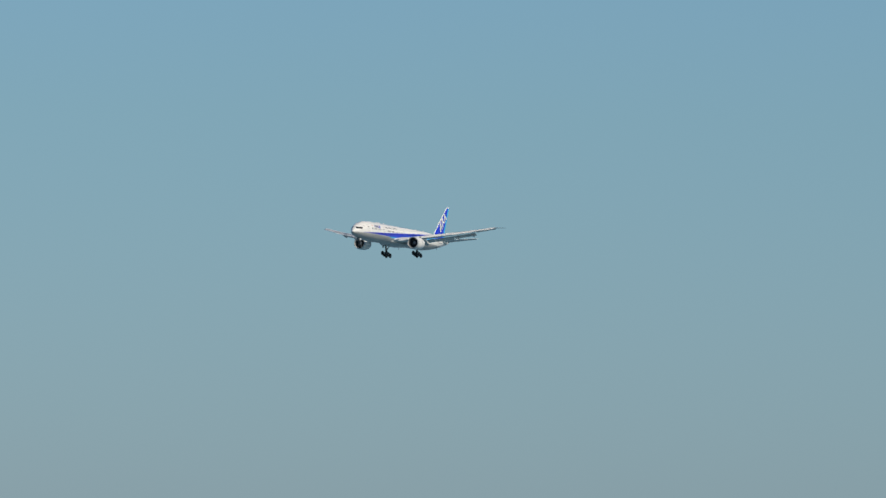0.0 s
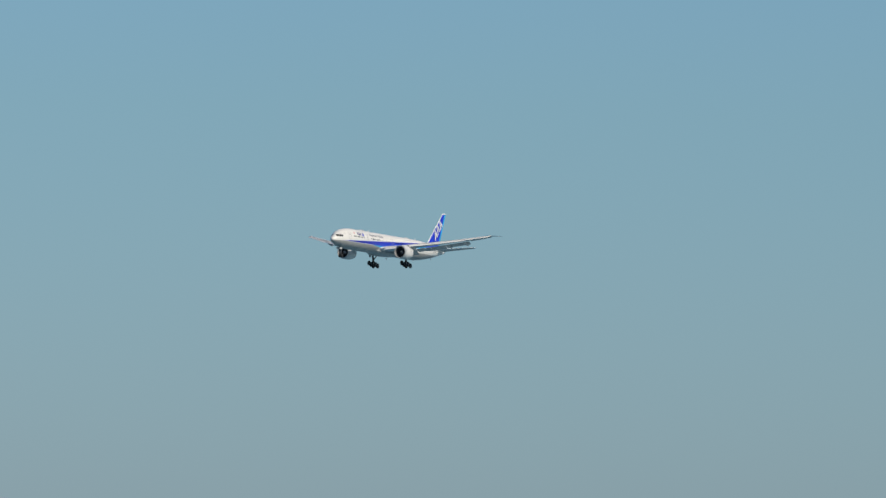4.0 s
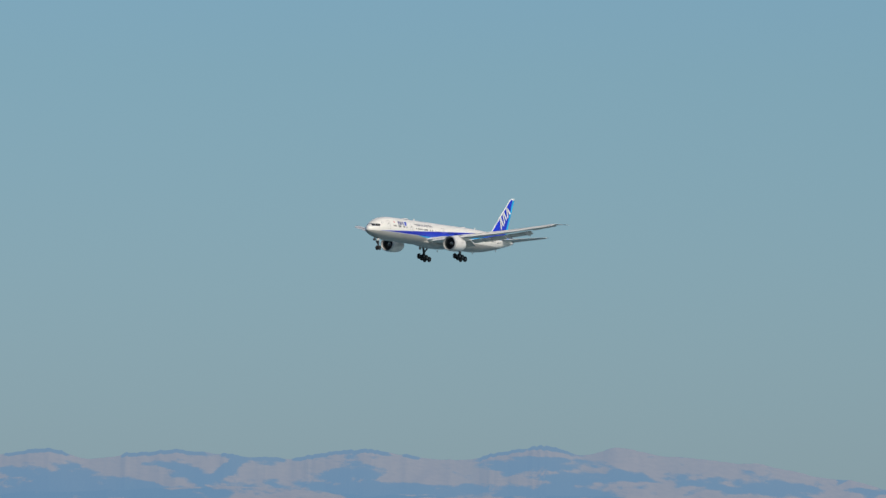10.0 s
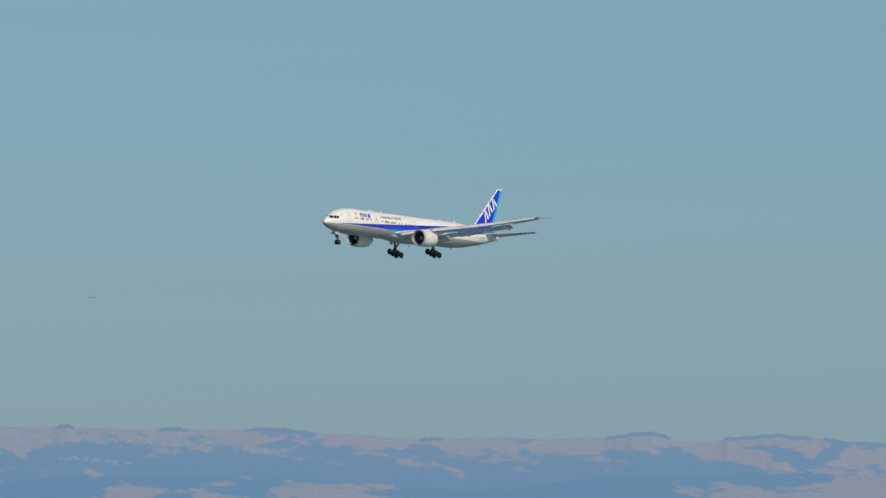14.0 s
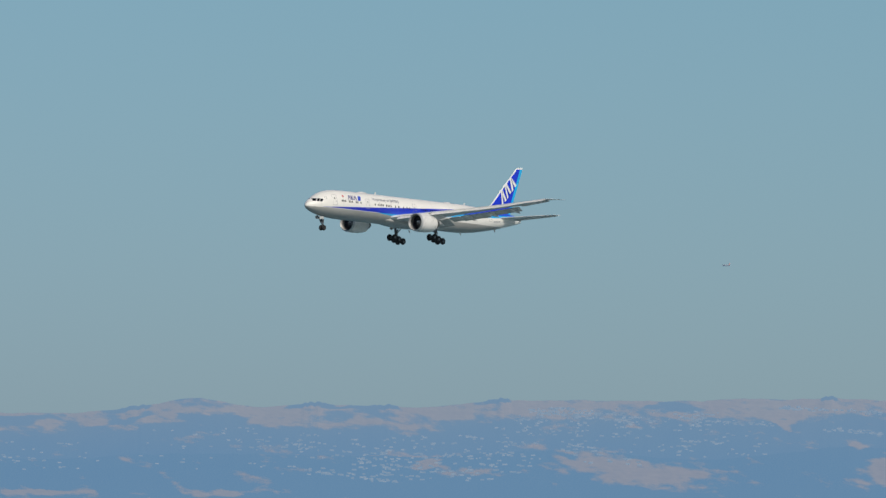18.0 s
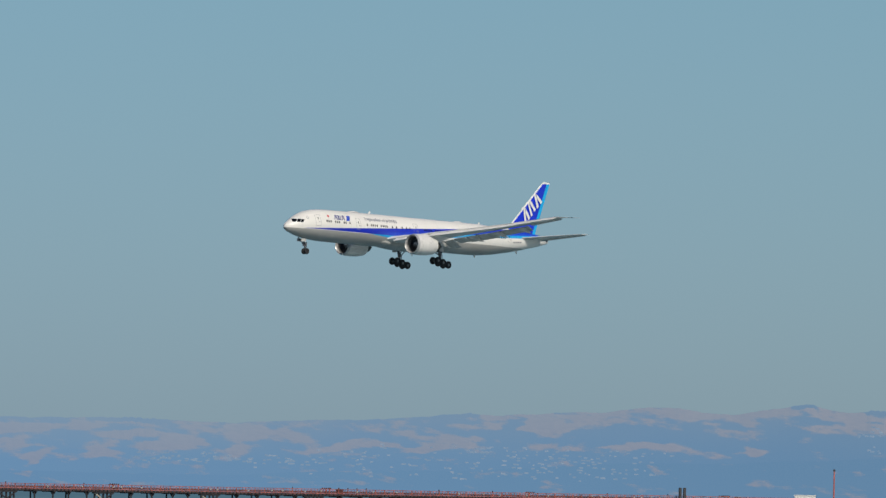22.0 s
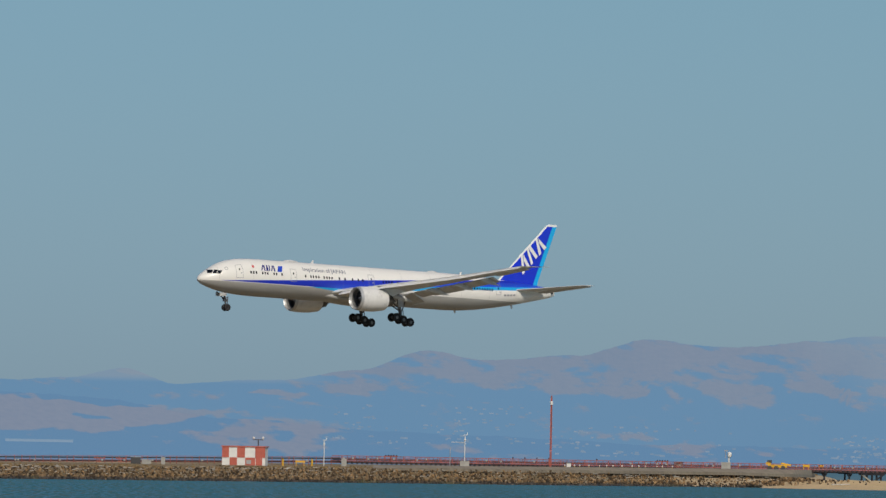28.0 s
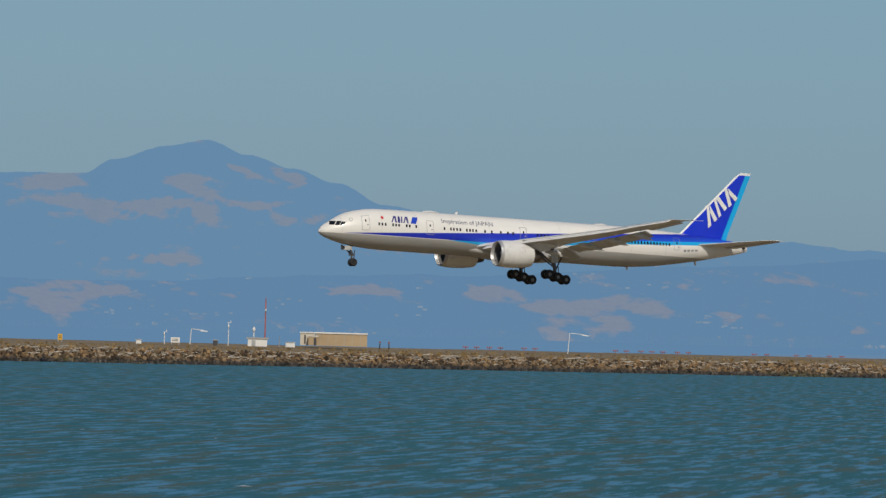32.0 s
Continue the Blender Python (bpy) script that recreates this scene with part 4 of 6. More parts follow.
def town(name, spots, seed):
    """Pale houses scattered over the slopes, joined: a wall and a pitched roof each."""
    rng = random.Random(seed)
    n = Nodes("house walls " + name)
    isl = n.t.nodes.new("ShaderNodeNewGeometry").outputs["Random Per Island"]
    n.done(n.mix(n.math("POWER", isl, 1.6), (0.16, 0.13, 0.1), (0.62, 0.5, 0.38)), 0.8)
    # walls mostly covered by the haze emission
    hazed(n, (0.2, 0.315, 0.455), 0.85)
    g = Geo()
    for b0, b1, s0, s1, count in spots:
        row = s1 - s0 < 1.0
        for _ in range(int(2.0 * count)):
            f = rng.random()
            b = b0 + (b1 - b0) * f
            e = s0 + (s1 - s0) * (1 - f if row else rng.random()) + rng.gauss(0, 0.06)
            for j in range(rng.choice((1, 1, 2, 3))):
                p = on_slope(b + rng.gauss(0, 0.03), e + rng.gauss(0, 0.08))
                if p is None:
                    continue
                w, h, d = rng.uniform(0.6, 2.0), rng.uniform(0.2, 0.42), 0.9
                t = -radians(b) + rng.uniform(-0.5, 0.5)
                m = Matrix.Translation(p) @ Matrix.Rotation(t, 4, "Z")
                ring = [(-w / 2, -d / 2), (w / 2, -d / 2), (w / 2, d / 2), (-w / 2, d / 2)]
                pts = [m @ Vector((x, y, z)) for z in (-0.5, h) for x, y in ring] + [m @ Vector((x, 0, h + 0.25)) for x in (-w / 2, w / 2)]
                g.add(pts, [(0, 1, 5, 4), (1, 2, 6, 5), (2, 3, 7, 6), (3, 0, 4, 7), (4, 5, 9, 8), (6, 7, 8, 9), (5, 6, 9), (7, 4, 8)])
    me = bpy.data.meshes.new(name)
    me.from_pydata(g.v, [], g.f)
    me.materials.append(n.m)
    return tagged(new(name, me), "far pale houses of a hillside town", "houses", "", "stuff")


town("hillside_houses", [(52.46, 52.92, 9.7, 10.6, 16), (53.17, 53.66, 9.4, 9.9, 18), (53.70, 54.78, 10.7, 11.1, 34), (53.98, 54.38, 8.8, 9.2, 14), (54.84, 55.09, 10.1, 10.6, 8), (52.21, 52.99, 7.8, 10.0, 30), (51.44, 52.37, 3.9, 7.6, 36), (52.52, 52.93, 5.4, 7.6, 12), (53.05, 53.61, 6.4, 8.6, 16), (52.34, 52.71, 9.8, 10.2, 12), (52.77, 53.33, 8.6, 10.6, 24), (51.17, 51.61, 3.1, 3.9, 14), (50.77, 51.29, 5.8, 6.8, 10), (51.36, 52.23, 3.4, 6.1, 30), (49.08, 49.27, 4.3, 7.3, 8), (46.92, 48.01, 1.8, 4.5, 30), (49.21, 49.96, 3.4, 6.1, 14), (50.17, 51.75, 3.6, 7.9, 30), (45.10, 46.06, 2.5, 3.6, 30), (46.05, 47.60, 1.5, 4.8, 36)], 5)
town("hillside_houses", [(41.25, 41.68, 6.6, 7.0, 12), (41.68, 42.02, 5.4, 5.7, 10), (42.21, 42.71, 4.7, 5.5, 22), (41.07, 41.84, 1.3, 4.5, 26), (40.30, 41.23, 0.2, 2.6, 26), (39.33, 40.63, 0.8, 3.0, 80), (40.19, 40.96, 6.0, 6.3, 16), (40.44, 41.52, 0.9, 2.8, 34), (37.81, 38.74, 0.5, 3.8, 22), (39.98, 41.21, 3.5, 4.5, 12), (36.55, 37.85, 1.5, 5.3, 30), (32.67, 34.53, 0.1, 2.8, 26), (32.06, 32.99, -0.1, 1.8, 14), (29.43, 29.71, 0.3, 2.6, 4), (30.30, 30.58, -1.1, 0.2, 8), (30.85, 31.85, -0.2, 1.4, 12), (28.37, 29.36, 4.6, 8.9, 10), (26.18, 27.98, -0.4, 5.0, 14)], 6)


# a long pale warehouse at the foot of the far hills
def warehouse():
    p = on_slope(34.97, 1.3)
    n = Nodes("hazy pale cladding")
    c = n.noise(0.4, 4)
    n.done(n.mix(c, (0.4, 0.39, 0.36), (0.62, 0.6, 0.55)), 0.7)
    # cladding faded by the same haze emission
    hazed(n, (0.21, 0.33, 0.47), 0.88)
    t = thing("warehouse", "long low pale warehouse on the far shore", "warehouse", place=Matrix.Translation(p - p.normalized() * 8) @ Matrix.Rotation(-radians(34.97), 4, "Z"))
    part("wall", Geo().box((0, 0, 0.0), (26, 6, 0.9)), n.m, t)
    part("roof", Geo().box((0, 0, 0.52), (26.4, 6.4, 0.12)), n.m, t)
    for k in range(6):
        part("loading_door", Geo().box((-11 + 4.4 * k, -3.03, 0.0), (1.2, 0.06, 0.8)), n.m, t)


warehouse()


# ---- shore, water and the airfield's edge ----
SHORE = [(130, 600), (252, 705), (395, 825), (504, 917), (592, 988), (705, 1093), (806, 1165), (906, 1240), (1045, 1335), (1152, 1416), (1250, 1530), (1390, 1690), (1440, 1800), (1450, 1960)]
INLAND = Vector((-0.62, 0.78, 0)).normalized()


def table(rows, v):
    for p, q in zip(rows, rows[1:]):
        if v <= q[0]:
            return p[1] + (q[1] - p[1]) * max(0, (v - p[0]) / (q[0] - p[0]))
    return rows[-1][1]


WALL_TOP = [(12, 1.2), (29, 1.25), (31, 1.3), (34, 1.6), (36, 1.95), (37.2, 2.3), (38.8, 2.45), (39.2, 2.2), (39.6, 1.2), (41, 0.8)]
BERM = [(12, 1.65), (29, 1.7), (31, 1.8), (34, 2.0), (36, 2.3), (37, 2.5), (37.8, 2.75), (38.9, 3.0), (39.25, 3.0), (39.4, 1.9), (40, 1.6), (41, 1.4)]
FIELD = [(12, 0.5), (30, 0.55), (31.5, 1.0), (33, 1.4), (36, 1.9), (38, 2.3), (39.4, 2.2), (41, 1.4)]


def bearing(x, y):
    return math.degrees(math.atan2(x, y))


def shore_distance(b):
    w = Vector((math.sin(radians(b)), math.cos(radians(b))))
    for (x0, y0), (x1, y1) in zip(SHORE, SHORE[1:]):
        a, d = Vector((x0, y0)), Vector((x1 - x0, y1 - y0))
        det = w.x * -d.y + d.x * w.y
        if abs(det) > 1e-9:
            t = (a.x * -d.y + d.x * a.y) / det
            u = (w.x * a.y - w.y * a.x) / det
            if 0 <= u <= 1 and t > 0:
                return t
    return 1800


def spot(b, back=45.0, z=None, turn=0.0):
    """A pose on the airfield's edge at a bearing, some metres behind the waterline, facing the water."""
    d = shore_distance(b) + back
    a = radians(b)
    return pose(d * math.sin(a), d * math.cos(a), table(BERM if back < 150 else FIELD, b) if z is None else z, 0, 0, -b + turn)


def along_shore(step):
    out = []
    for (x0, y0), (x1, y1) in zip(SHORE, SHORE[1:]):
        n = max(1, round(math.hypot(x1 - x0, y1 - y0) / step))
        out += [(x0 + (x1 - x0) * i / n, y0 + (y1 - y0) * i / n) for i in range(n)]
    return out


def lay_ground():
    n = Nodes("dry airfield ground")
    big, fine = n.noise(0.05, 5), n.noise(1.3, 5, 0.7)
    c = n.mix(n.step(big, 0.4, 0.6), (0.235, 0.175, 0.095), (0.3, 0.225, 0.13))
    c = n.mix(n.step(fine, 0.45, 0.7), c, (0.16, 0.12, 0.055))
    # towards the end of the wall sand lies between the rocks
    x, y, z = n.xyz()
    sandy = n.math("MULTIPLY", n.step(n.math("ADD", x, n.math("MULTIPLY", big, 30.0)), 1082, 1106), n.step(z, 2.1, 1.8))
    c = n.mix(sandy, c, n.mix(n.step(fine, 0.4, 0.6), (0.56, 0.43, 0.27), (0.4, 0.3, 0.18)))
    n.bump(fine, 0.6, 0.2)
    n.done(c, 0.95)
    prof = [(-3.0, None, -0.9), (0.0, None, -0.15), (2.4, 0.3, 0), (4.6, 0.74, 0), (6.4, 0.95, 0), (13, 1.02, 0), (30, "b", 0), (75, "b", 0), (150, "f", 0), (420, "f", 0), (900, "f", -0.5), (960, None, -1)]
    pts = along_shore(6)
    g, k = Geo(), len(prof)
    rng = random.Random(3)
    for x, y in pts:
        short = 1 - 0.78 * max(0, min(1, (x - 850) / 300))   # the land narrows towards its end
        for off, kind, z in prof:
            p = Vector((x, y, 0)) + INLAND * (off if off < 80 else 75 + (off - 75) * short)
            b = bearing(p.x, p.y)
            if kind is None:
                p.z = z
            elif kind == "b":
                p.z = table(BERM, b) + rng.uniform(-0.05, 0.05)
            elif kind == "f":
                p.z = table(FIELD, b) + z
            else:
                p.z = table(WALL_TOP, b) * kind + rng.uniform(-0.08, 0.08)
            g.v.append(tuple(p))
    g.f = [(i * k + j, (i + 1) * k + j, (i + 1) * k + j + 1, i * k + j + 1) for i in range(len(pts) - 1) for j in range(k - 1)]
    me = g.mesh("ground", n.m, True, True)
    return tagged(new("ground", me), "dry brown airfield ground behind the seawall", "ground", "", "structure")


lay_ground()


# The bay: a sheet with wind waves.
def lay_water():
    n = Nodes("bay water")
    a, b, c = n.noise(7.0, 3, 0.6), n.noise(2.4, 4, 0.6), n.noise(0.035, 3, 0.5)
    x, y, z = n.xyz()
    foam = n.math("MULTIPLY", n.step(z, 0.009, 0.013), n.step(n.noise(0.5, 3), 0.64, 0.68))
    n.bump(n.math("ADD", n.math("MULTIPLY", a, 0.6), b), 0.8, 0.2)
    # noise stretched along the view, for tones painted in place of wave facets
    turned = n.t.nodes.new("ShaderNodeMapping")
    turned.inputs["Rotation"].default_value = (0, 0, radians(33))
    n.t.links.new(n.t.nodes.new("ShaderNodeTexCoord").outputs["Object"], turned.inputs["Vector"])

    def streaks(across, along, detail, rough):
        m = n.t.nodes.new("ShaderNodeMapping")
        m.inputs["Scale"].default_value = (across, along, 1)
        n.t.links.new(turned.outputs["Vector"], m.inputs["Vector"])
        t = n.t.nodes.new("ShaderNodeTexNoise")
        t.inputs["Scale"].default_value, t.inputs["Detail"].default_value, t.inputs["Roughness"].default_value = 1.0, detail, rough
        n.t.links.new(m.outputs["Vector"], t.inputs["Vector"])
        return t.outputs["Fac"]

    col = n.mix(c, (0.026, 0.125, 0.134), (0.034, 0.148, 0.157))
    # olive troughs that mirror no sky, painted into the colour
    trough_tone = n.step(streaks(0.9, 0.05, 5, 0.62), 0.48, 0.6)
    col = n.mix(n.math("MULTIPLY", trough_tone, 0.85), col, (0.085, 0.12, 0.07))
    # blue glints of mirrored sky, painted into the colour
    glint_tone = n.step(streaks(2.0, 0.1, 5, 0.63), 0.5, 0.61)
    col = n.mix(n.math("MULTIPLY", glint_tone, 0.9), col, (0.085, 0.3, 0.46))
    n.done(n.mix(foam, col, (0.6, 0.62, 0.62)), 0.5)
    n.b.inputs["Specular IOR Level"].default_value = 0.0
    sheen = n.t.nodes.new("ShaderNodeBsdfGlossy")
    sheen.inputs["Roughness"].default_value = 0.15
    n.t.links.new(n.b.inputs["Normal"].links[0].from_socket, sheen.inputs["Normal"])
    both = n.t.nodes.new("ShaderNodeMixShader")
    n.put(both.inputs["Fac"], n.math("ADD", n.math("MULTIPLY", glint_tone, 0.14), 0.22))
    n.t.links.new(n.b.outputs["BSDF"], both.inputs[1])
    n.t.links.new(sheen.outputs["BSDF"], both.inputs[2])
    n.t.links.new(both.outputs["Shader"], n.t.nodes["Material Output"].inputs["Surface"])
    rs, r = [2.0, 20.0, 60.0, 110.0, 160.0], 190.0
    while r < 2800:
        rs += [r, r + 0.14]
        r += r * r / 63000 * 1.3
    rs += [3000, 3600, 4400, 4950]
    bs = [float(v) for v in range(-180, 25, 5)] + list(np.arange(25.3, 43.5, 0.0115)) + list(np.arange(43.5, 50, 0.03)) + [50 + 2.0 * i for i in range(13)] + [float(v) for v in range(80, 181, 5)]
    R, B = np.meshgrid(np.array(rs), np.radians(np.array(bs)), indexing="ij")
    X, Y = R * np.sin(B), R * np.cos(B)
    Z = np.zeros_like(X)
    rng = np.random.default_rng(4)
    for i in range(34):
        lam = 0.2 * (1.06 ** i)
        th = radians(66) + rng.normal(0, 0.5)
        kx, ky = math.cos(th) * 2 * math.pi / lam, math.sin(th) * 2 * math.pi / lam
        ph = kx * X + ky * Y + rng.uniform(0, 6.28)
        Z += (0.005 if lam < 0.5 else 0.0013) * lam * (np.sin(ph) + 0.25 * np.sin(2 * ph))
    Z *= np.clip((R - 150) / 50, 0, 1) * (np.abs(np.degrees(B) - 37.6) < 12.2)
    nr, nb = X.shape
    v = np.stack([X, Y, Z], -1).reshape(-1, 3)
    i, j = np.meshgrid(np.arange(nr - 1), np.arange(nb - 1), indexing="ij")
    q = (i * nb + j).ravel()
    f = np.stack([q, q + 1, q + nb + 1, q + nb], 1)
    me = bpy.data.meshes.new("water")
    me.vertices.add(len(v))
    me.vertices.foreach_set("co", v.ravel())
    me.loops.add(f.size)
    me.loops.foreach_set("vertex_index", f.ravel())
    me.polygons.add(len(f))
    me.polygons.foreach_set("loop_start", np.arange(0, f.size, 4))
    me.update(calc_edges=True)
    me.polygons.foreach_set("use_smooth", np.ones(len(f), dtype=bool))
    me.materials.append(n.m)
    tagged(new("water", me), "choppy blue-green bay water with small whitecaps", "water", "", "structure")


lay_water()


def far_shore(b0, b1, paint, label):
    """Low flats and trees along the far side of the bay."""
    g, cols = Geo(), int(26 * (b1 - b0))
    for i in range(cols):
        b = b0 + (b1 - b0) * i / (cols - 1)
        a = radians(b)
        top = (0.35 + 0.6 * max(0, min(1, (b - 37) / 2))) * (1 + 0.4 * noise.noise((b * 4, 7, 0)) + 0.6 * abs(noise.noise((b * 30, 8, 0))))
        near = max(0, min(1, (36.0 - b) / 3))                # here the flats reach closer
        r0, top = 2850 - 1000 * near, max(0.1, top) + 0.25 * near
        for r, z in ((r0, -0.5), (r0 + 2, top), (r0 + 50, top * 0.95), (3300, 0.8), (4450, 3.0)):
            g.v.append((r * math.sin(a), r * math.cos(a), z))
    g.f = [(i * 5 + j, (i + 1) * 5 + j, (i + 1) * 5 + j + 1, i * 5 + j + 1) for i in range(cols - 1) for j in range(4)]
    me = g.mesh("far_shore", paint, False, True)
    me.attributes.new("grass", "FLOAT", "POINT").data.foreach_set("value", [0.1 + 0.5 * abs(noise.noise((p[0] * 0.01, p[1] * 0.01, 4))) for p in g.v])
    tagged(new("far_shore_backdrop", me), label, "shore", "", "structure")


# both materials carry the haze as emission
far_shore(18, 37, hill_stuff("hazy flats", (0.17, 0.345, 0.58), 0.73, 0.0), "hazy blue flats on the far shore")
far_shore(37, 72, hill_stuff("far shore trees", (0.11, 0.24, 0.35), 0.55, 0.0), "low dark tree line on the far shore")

# ---- the seawall of loose rock ----
seawall = tagged(new("seawall"), "seawall of loose brown and grey boulders", "seawall", "", "structure")


def rock_paint():
    n = Nodes("seawall rock")
    isl = n.t.nodes.new("ShaderNodeNewGeometry").outputs["Random Per Island"]
    obr = n.t.nodes.new("ShaderNodeObjectInfo").outputs["Random"]
    v = n.math("FRACT", n.math("ADD", isl, obr))
    grain = n.noise(3.0, 5, 0.7)
    c = n.mix(n.math("POWER", v, 1.7), (0.024, 0.015, 0.009), (0.46, 0.29, 0.14))
    c = n.mix(n.step(n.math("FRACT", n.math("MULTIPLY", v, 7.3)), 0.95, 0.96), c, (0.36, 0.3, 0.22))
    c = n.mix(n.math("MULTIPLY", grain, 0.4), c, (0.095, 0.068, 0.04))
    geo = n.t.nodes.new("ShaderNodeNewGeometry").outputs["Position"]
    sep = n.t.nodes.new("ShaderNodeSeparateXYZ")
    n.t.links.new(geo, sep.inputs[0])
    wet = n.step(n.math("ADD", sep.outputs[2], n.math("MULTIPLY", grain, 0.5)), 0.85, 0.5)
    weedy = n.step(n.noise(0.03, 3), 0.56, 0.64)
    c = n.mix(wet, c, n.mix(n.math("MULTIPLY", weedy, n.step(grain, 0.45, 0.6)), n.mix(v, (0.022, 0.019, 0.014), (0.07, 0.055, 0.038)), (0.13, 0.125, 0.03)))
    n.bump(grain, 0.7, 0.15)
    return n.done(c, n.math("SUBTRACT", 0.9, n.math("MULTIPLY", wet, 0.45)))


ROCK = rock_paint()


def boulder_shape(seed):
    bm = bmesh.new()
    bmesh.ops.create_icosphere(bm, subdivisions=1, radius=0.5)
    rng = random.Random(seed)
    for v in bm.verts:
        v.co *= rng.uniform(0.72, 1.18)
        v.co.z *= 0.75
    out = [tuple(v.co) for v in bm.verts], [tuple(v.index for v in f.verts) for f in bm.faces]
    bm.free()
    return out


BOULDERS = [boulder_shape(s) for s in range(7)]
boulder_meshes = []
for verts, faces in BOULDERS:
    me = bpy.data.meshes.new("boulder")
    me.from_pydata(verts, [], faces)
    me.materials.append(ROCK)
    boulder_meshes.append(me)


def spit_at(u):
    """The sand spit's middle line, from its root (0) to its tip (1)."""
    a, r = radians(38.93 + 2.82 * u), 1779 - 72 * u
    return Vector((r * math.sin(a), r * math.cos(a), 0))


def spit_height(u):
    return table([(0, 1.55), (0.12, 1.6), (0.28, 1.6), (0.36, 1.15), (0.5, 0.6), (0.7, 0.32), (1, 0.22)], u)


SEAWARD = Vector((-0.63, -0.777, 0))


def pile_rocks():
    rng = random.Random(11)
    heap, single = Geo(), 0
    for x, y in along_shore(0.55):
        b = bearing(x, y)
        if not 23.5 < b < 39.3:
            continue
        h = table(WALL_TOP, b)
        for off in (-0.6, 0.3, 1.2, 2.1, 2.9, 3.6, 4.3, 5.0, 6.3):
            if (off > 5.5 and rng.random() < 0.55) or (b > 38.55 and rng.random() < 0.62):
                continue
            size = rng.uniform(0.4, 0.75) if off < 2 else rng.uniform(0.22, 0.52)
            p = Vector((x + rng.uniform(-0.4, 0.4), y + rng.uniform(-0.4, 0.4), 0)) + INLAND * (off + rng.uniform(-0.4, 0.4))
            p.z = h * max(0, min(1, off / 5.0)) * 0.9 + rng.uniform(-0.12, 0.1)
            turn = Euler([rng.uniform(0, 6.28) for _ in range(3)])
            kind = rng.randrange(7)
            stretch = (size * rng.uniform(0.8, 1.4), size, size * rng.uniform(0.75, 1.0))
            m = Matrix.LocRotScale(p, turn, stretch)
            if single < 300 and 25.4 < b < 25.95 and 0 < off < 6:
                r = part("boulder", boulder_meshes[kind], None, seawall)
                r.matrix_basis = m
                single += 1
            else:
                verts, faces = BOULDERS[kind]
                heap.add([m @ Vector(v) for v in verts], faces)
    for _ in range(420):
        u = abs(rng.gauss(0, 0.13))
        off = rng.uniform(-9, 7)
        p = spit_at(u - 0.05) + SEAWARD * off
        size = rng.uniform(0.3, 0.8) * (1 - 0.6 * min(1, u * 3))
        p.z = spit_height(u) * max(0.1, 1 - ((off + 1) / 10) ** 2) * min(1, 0.3 + u * 7) - 0.1
        m = Matrix.LocRotScale(p, Euler([rng.uniform(0, 6.28) for _ in range(3)]), (size * 1.3, size, size * 0.8))
        verts, faces = BOULDERS[rng.randrange(7)]
        heap.add([m @ Vector(v) for v in verts], faces)
    me = bpy.data.meshes.new("boulders")
    me.from_pydata(heap.v, [], heap.f)
    me.materials.append(ROCK)
    ob = part("boulders", me, None, seawall, "heap of loose boulders")
    tagged(ob, kind="stuff")


pile_rocks()


def weeds():
    """Dry weeds along the top of the wall."""
    n = Nodes("dry weeds")
    isl = n.t.nodes.new("ShaderNodeNewGeometry").outputs["Random Per Island"]
    n.done(n.mix(isl, (0.17, 0.115, 0.05), (0.33, 0.23, 0.1)), 0.9)
    rng, g = random.Random(21), Geo()
    for x, y in along_shore(0.7):
        b = bearing(x, y)
        if not 23.5 < b < 39.4:
            continue
        for _ in range(3):
            off = rng.uniform(6.2, 24)
            p = Vector((x, y, 0)) + INLAND * off + Vector((rng.uniform(-0.5, 0.5), rng.uniform(-0.5, 0.5), 0))
            bb = bearing(p.x, p.y)
            u = max(0, min(1, (off - 13) / 17))
            p.z = table(WALL_TOP, bb) * (1 - u) + table(BERM, bb) * u - 0.05
            s = rng.uniform(0.08, 0.26)
            for q in range(3):
                t = rng.uniform(0, 3.14)
                d = Vector((math.cos(t), math.sin(t), 0)) * s * rng.uniform(0.5, 1.2)
                lean = Vector((rng.uniform(-0.1, 0.1), rng.uniform(-0.1, 0.1), s))
                g.add([p - d, p + d, p + d * 0.5 + lean, p - d * 0.4 + lean * rng.uniform(0.7, 1.1)], [(0, 1, 2, 3)])
    me = bpy.data.meshes.new("dry_weeds")
    me.from_pydata(g.v, [], g.f)
    me.materials.append(n.m)
    tagged(new("dry_weeds", me), "dry brown weeds on top of the seawall", "weeds", "", "stuff")


weeds()

# driftwood
DRIFT = worn("bleached driftwood", (0.62, 0.57, 0.49), 0.85, 0, 2, 0.35, 0.4)
rng = random.Random(8)
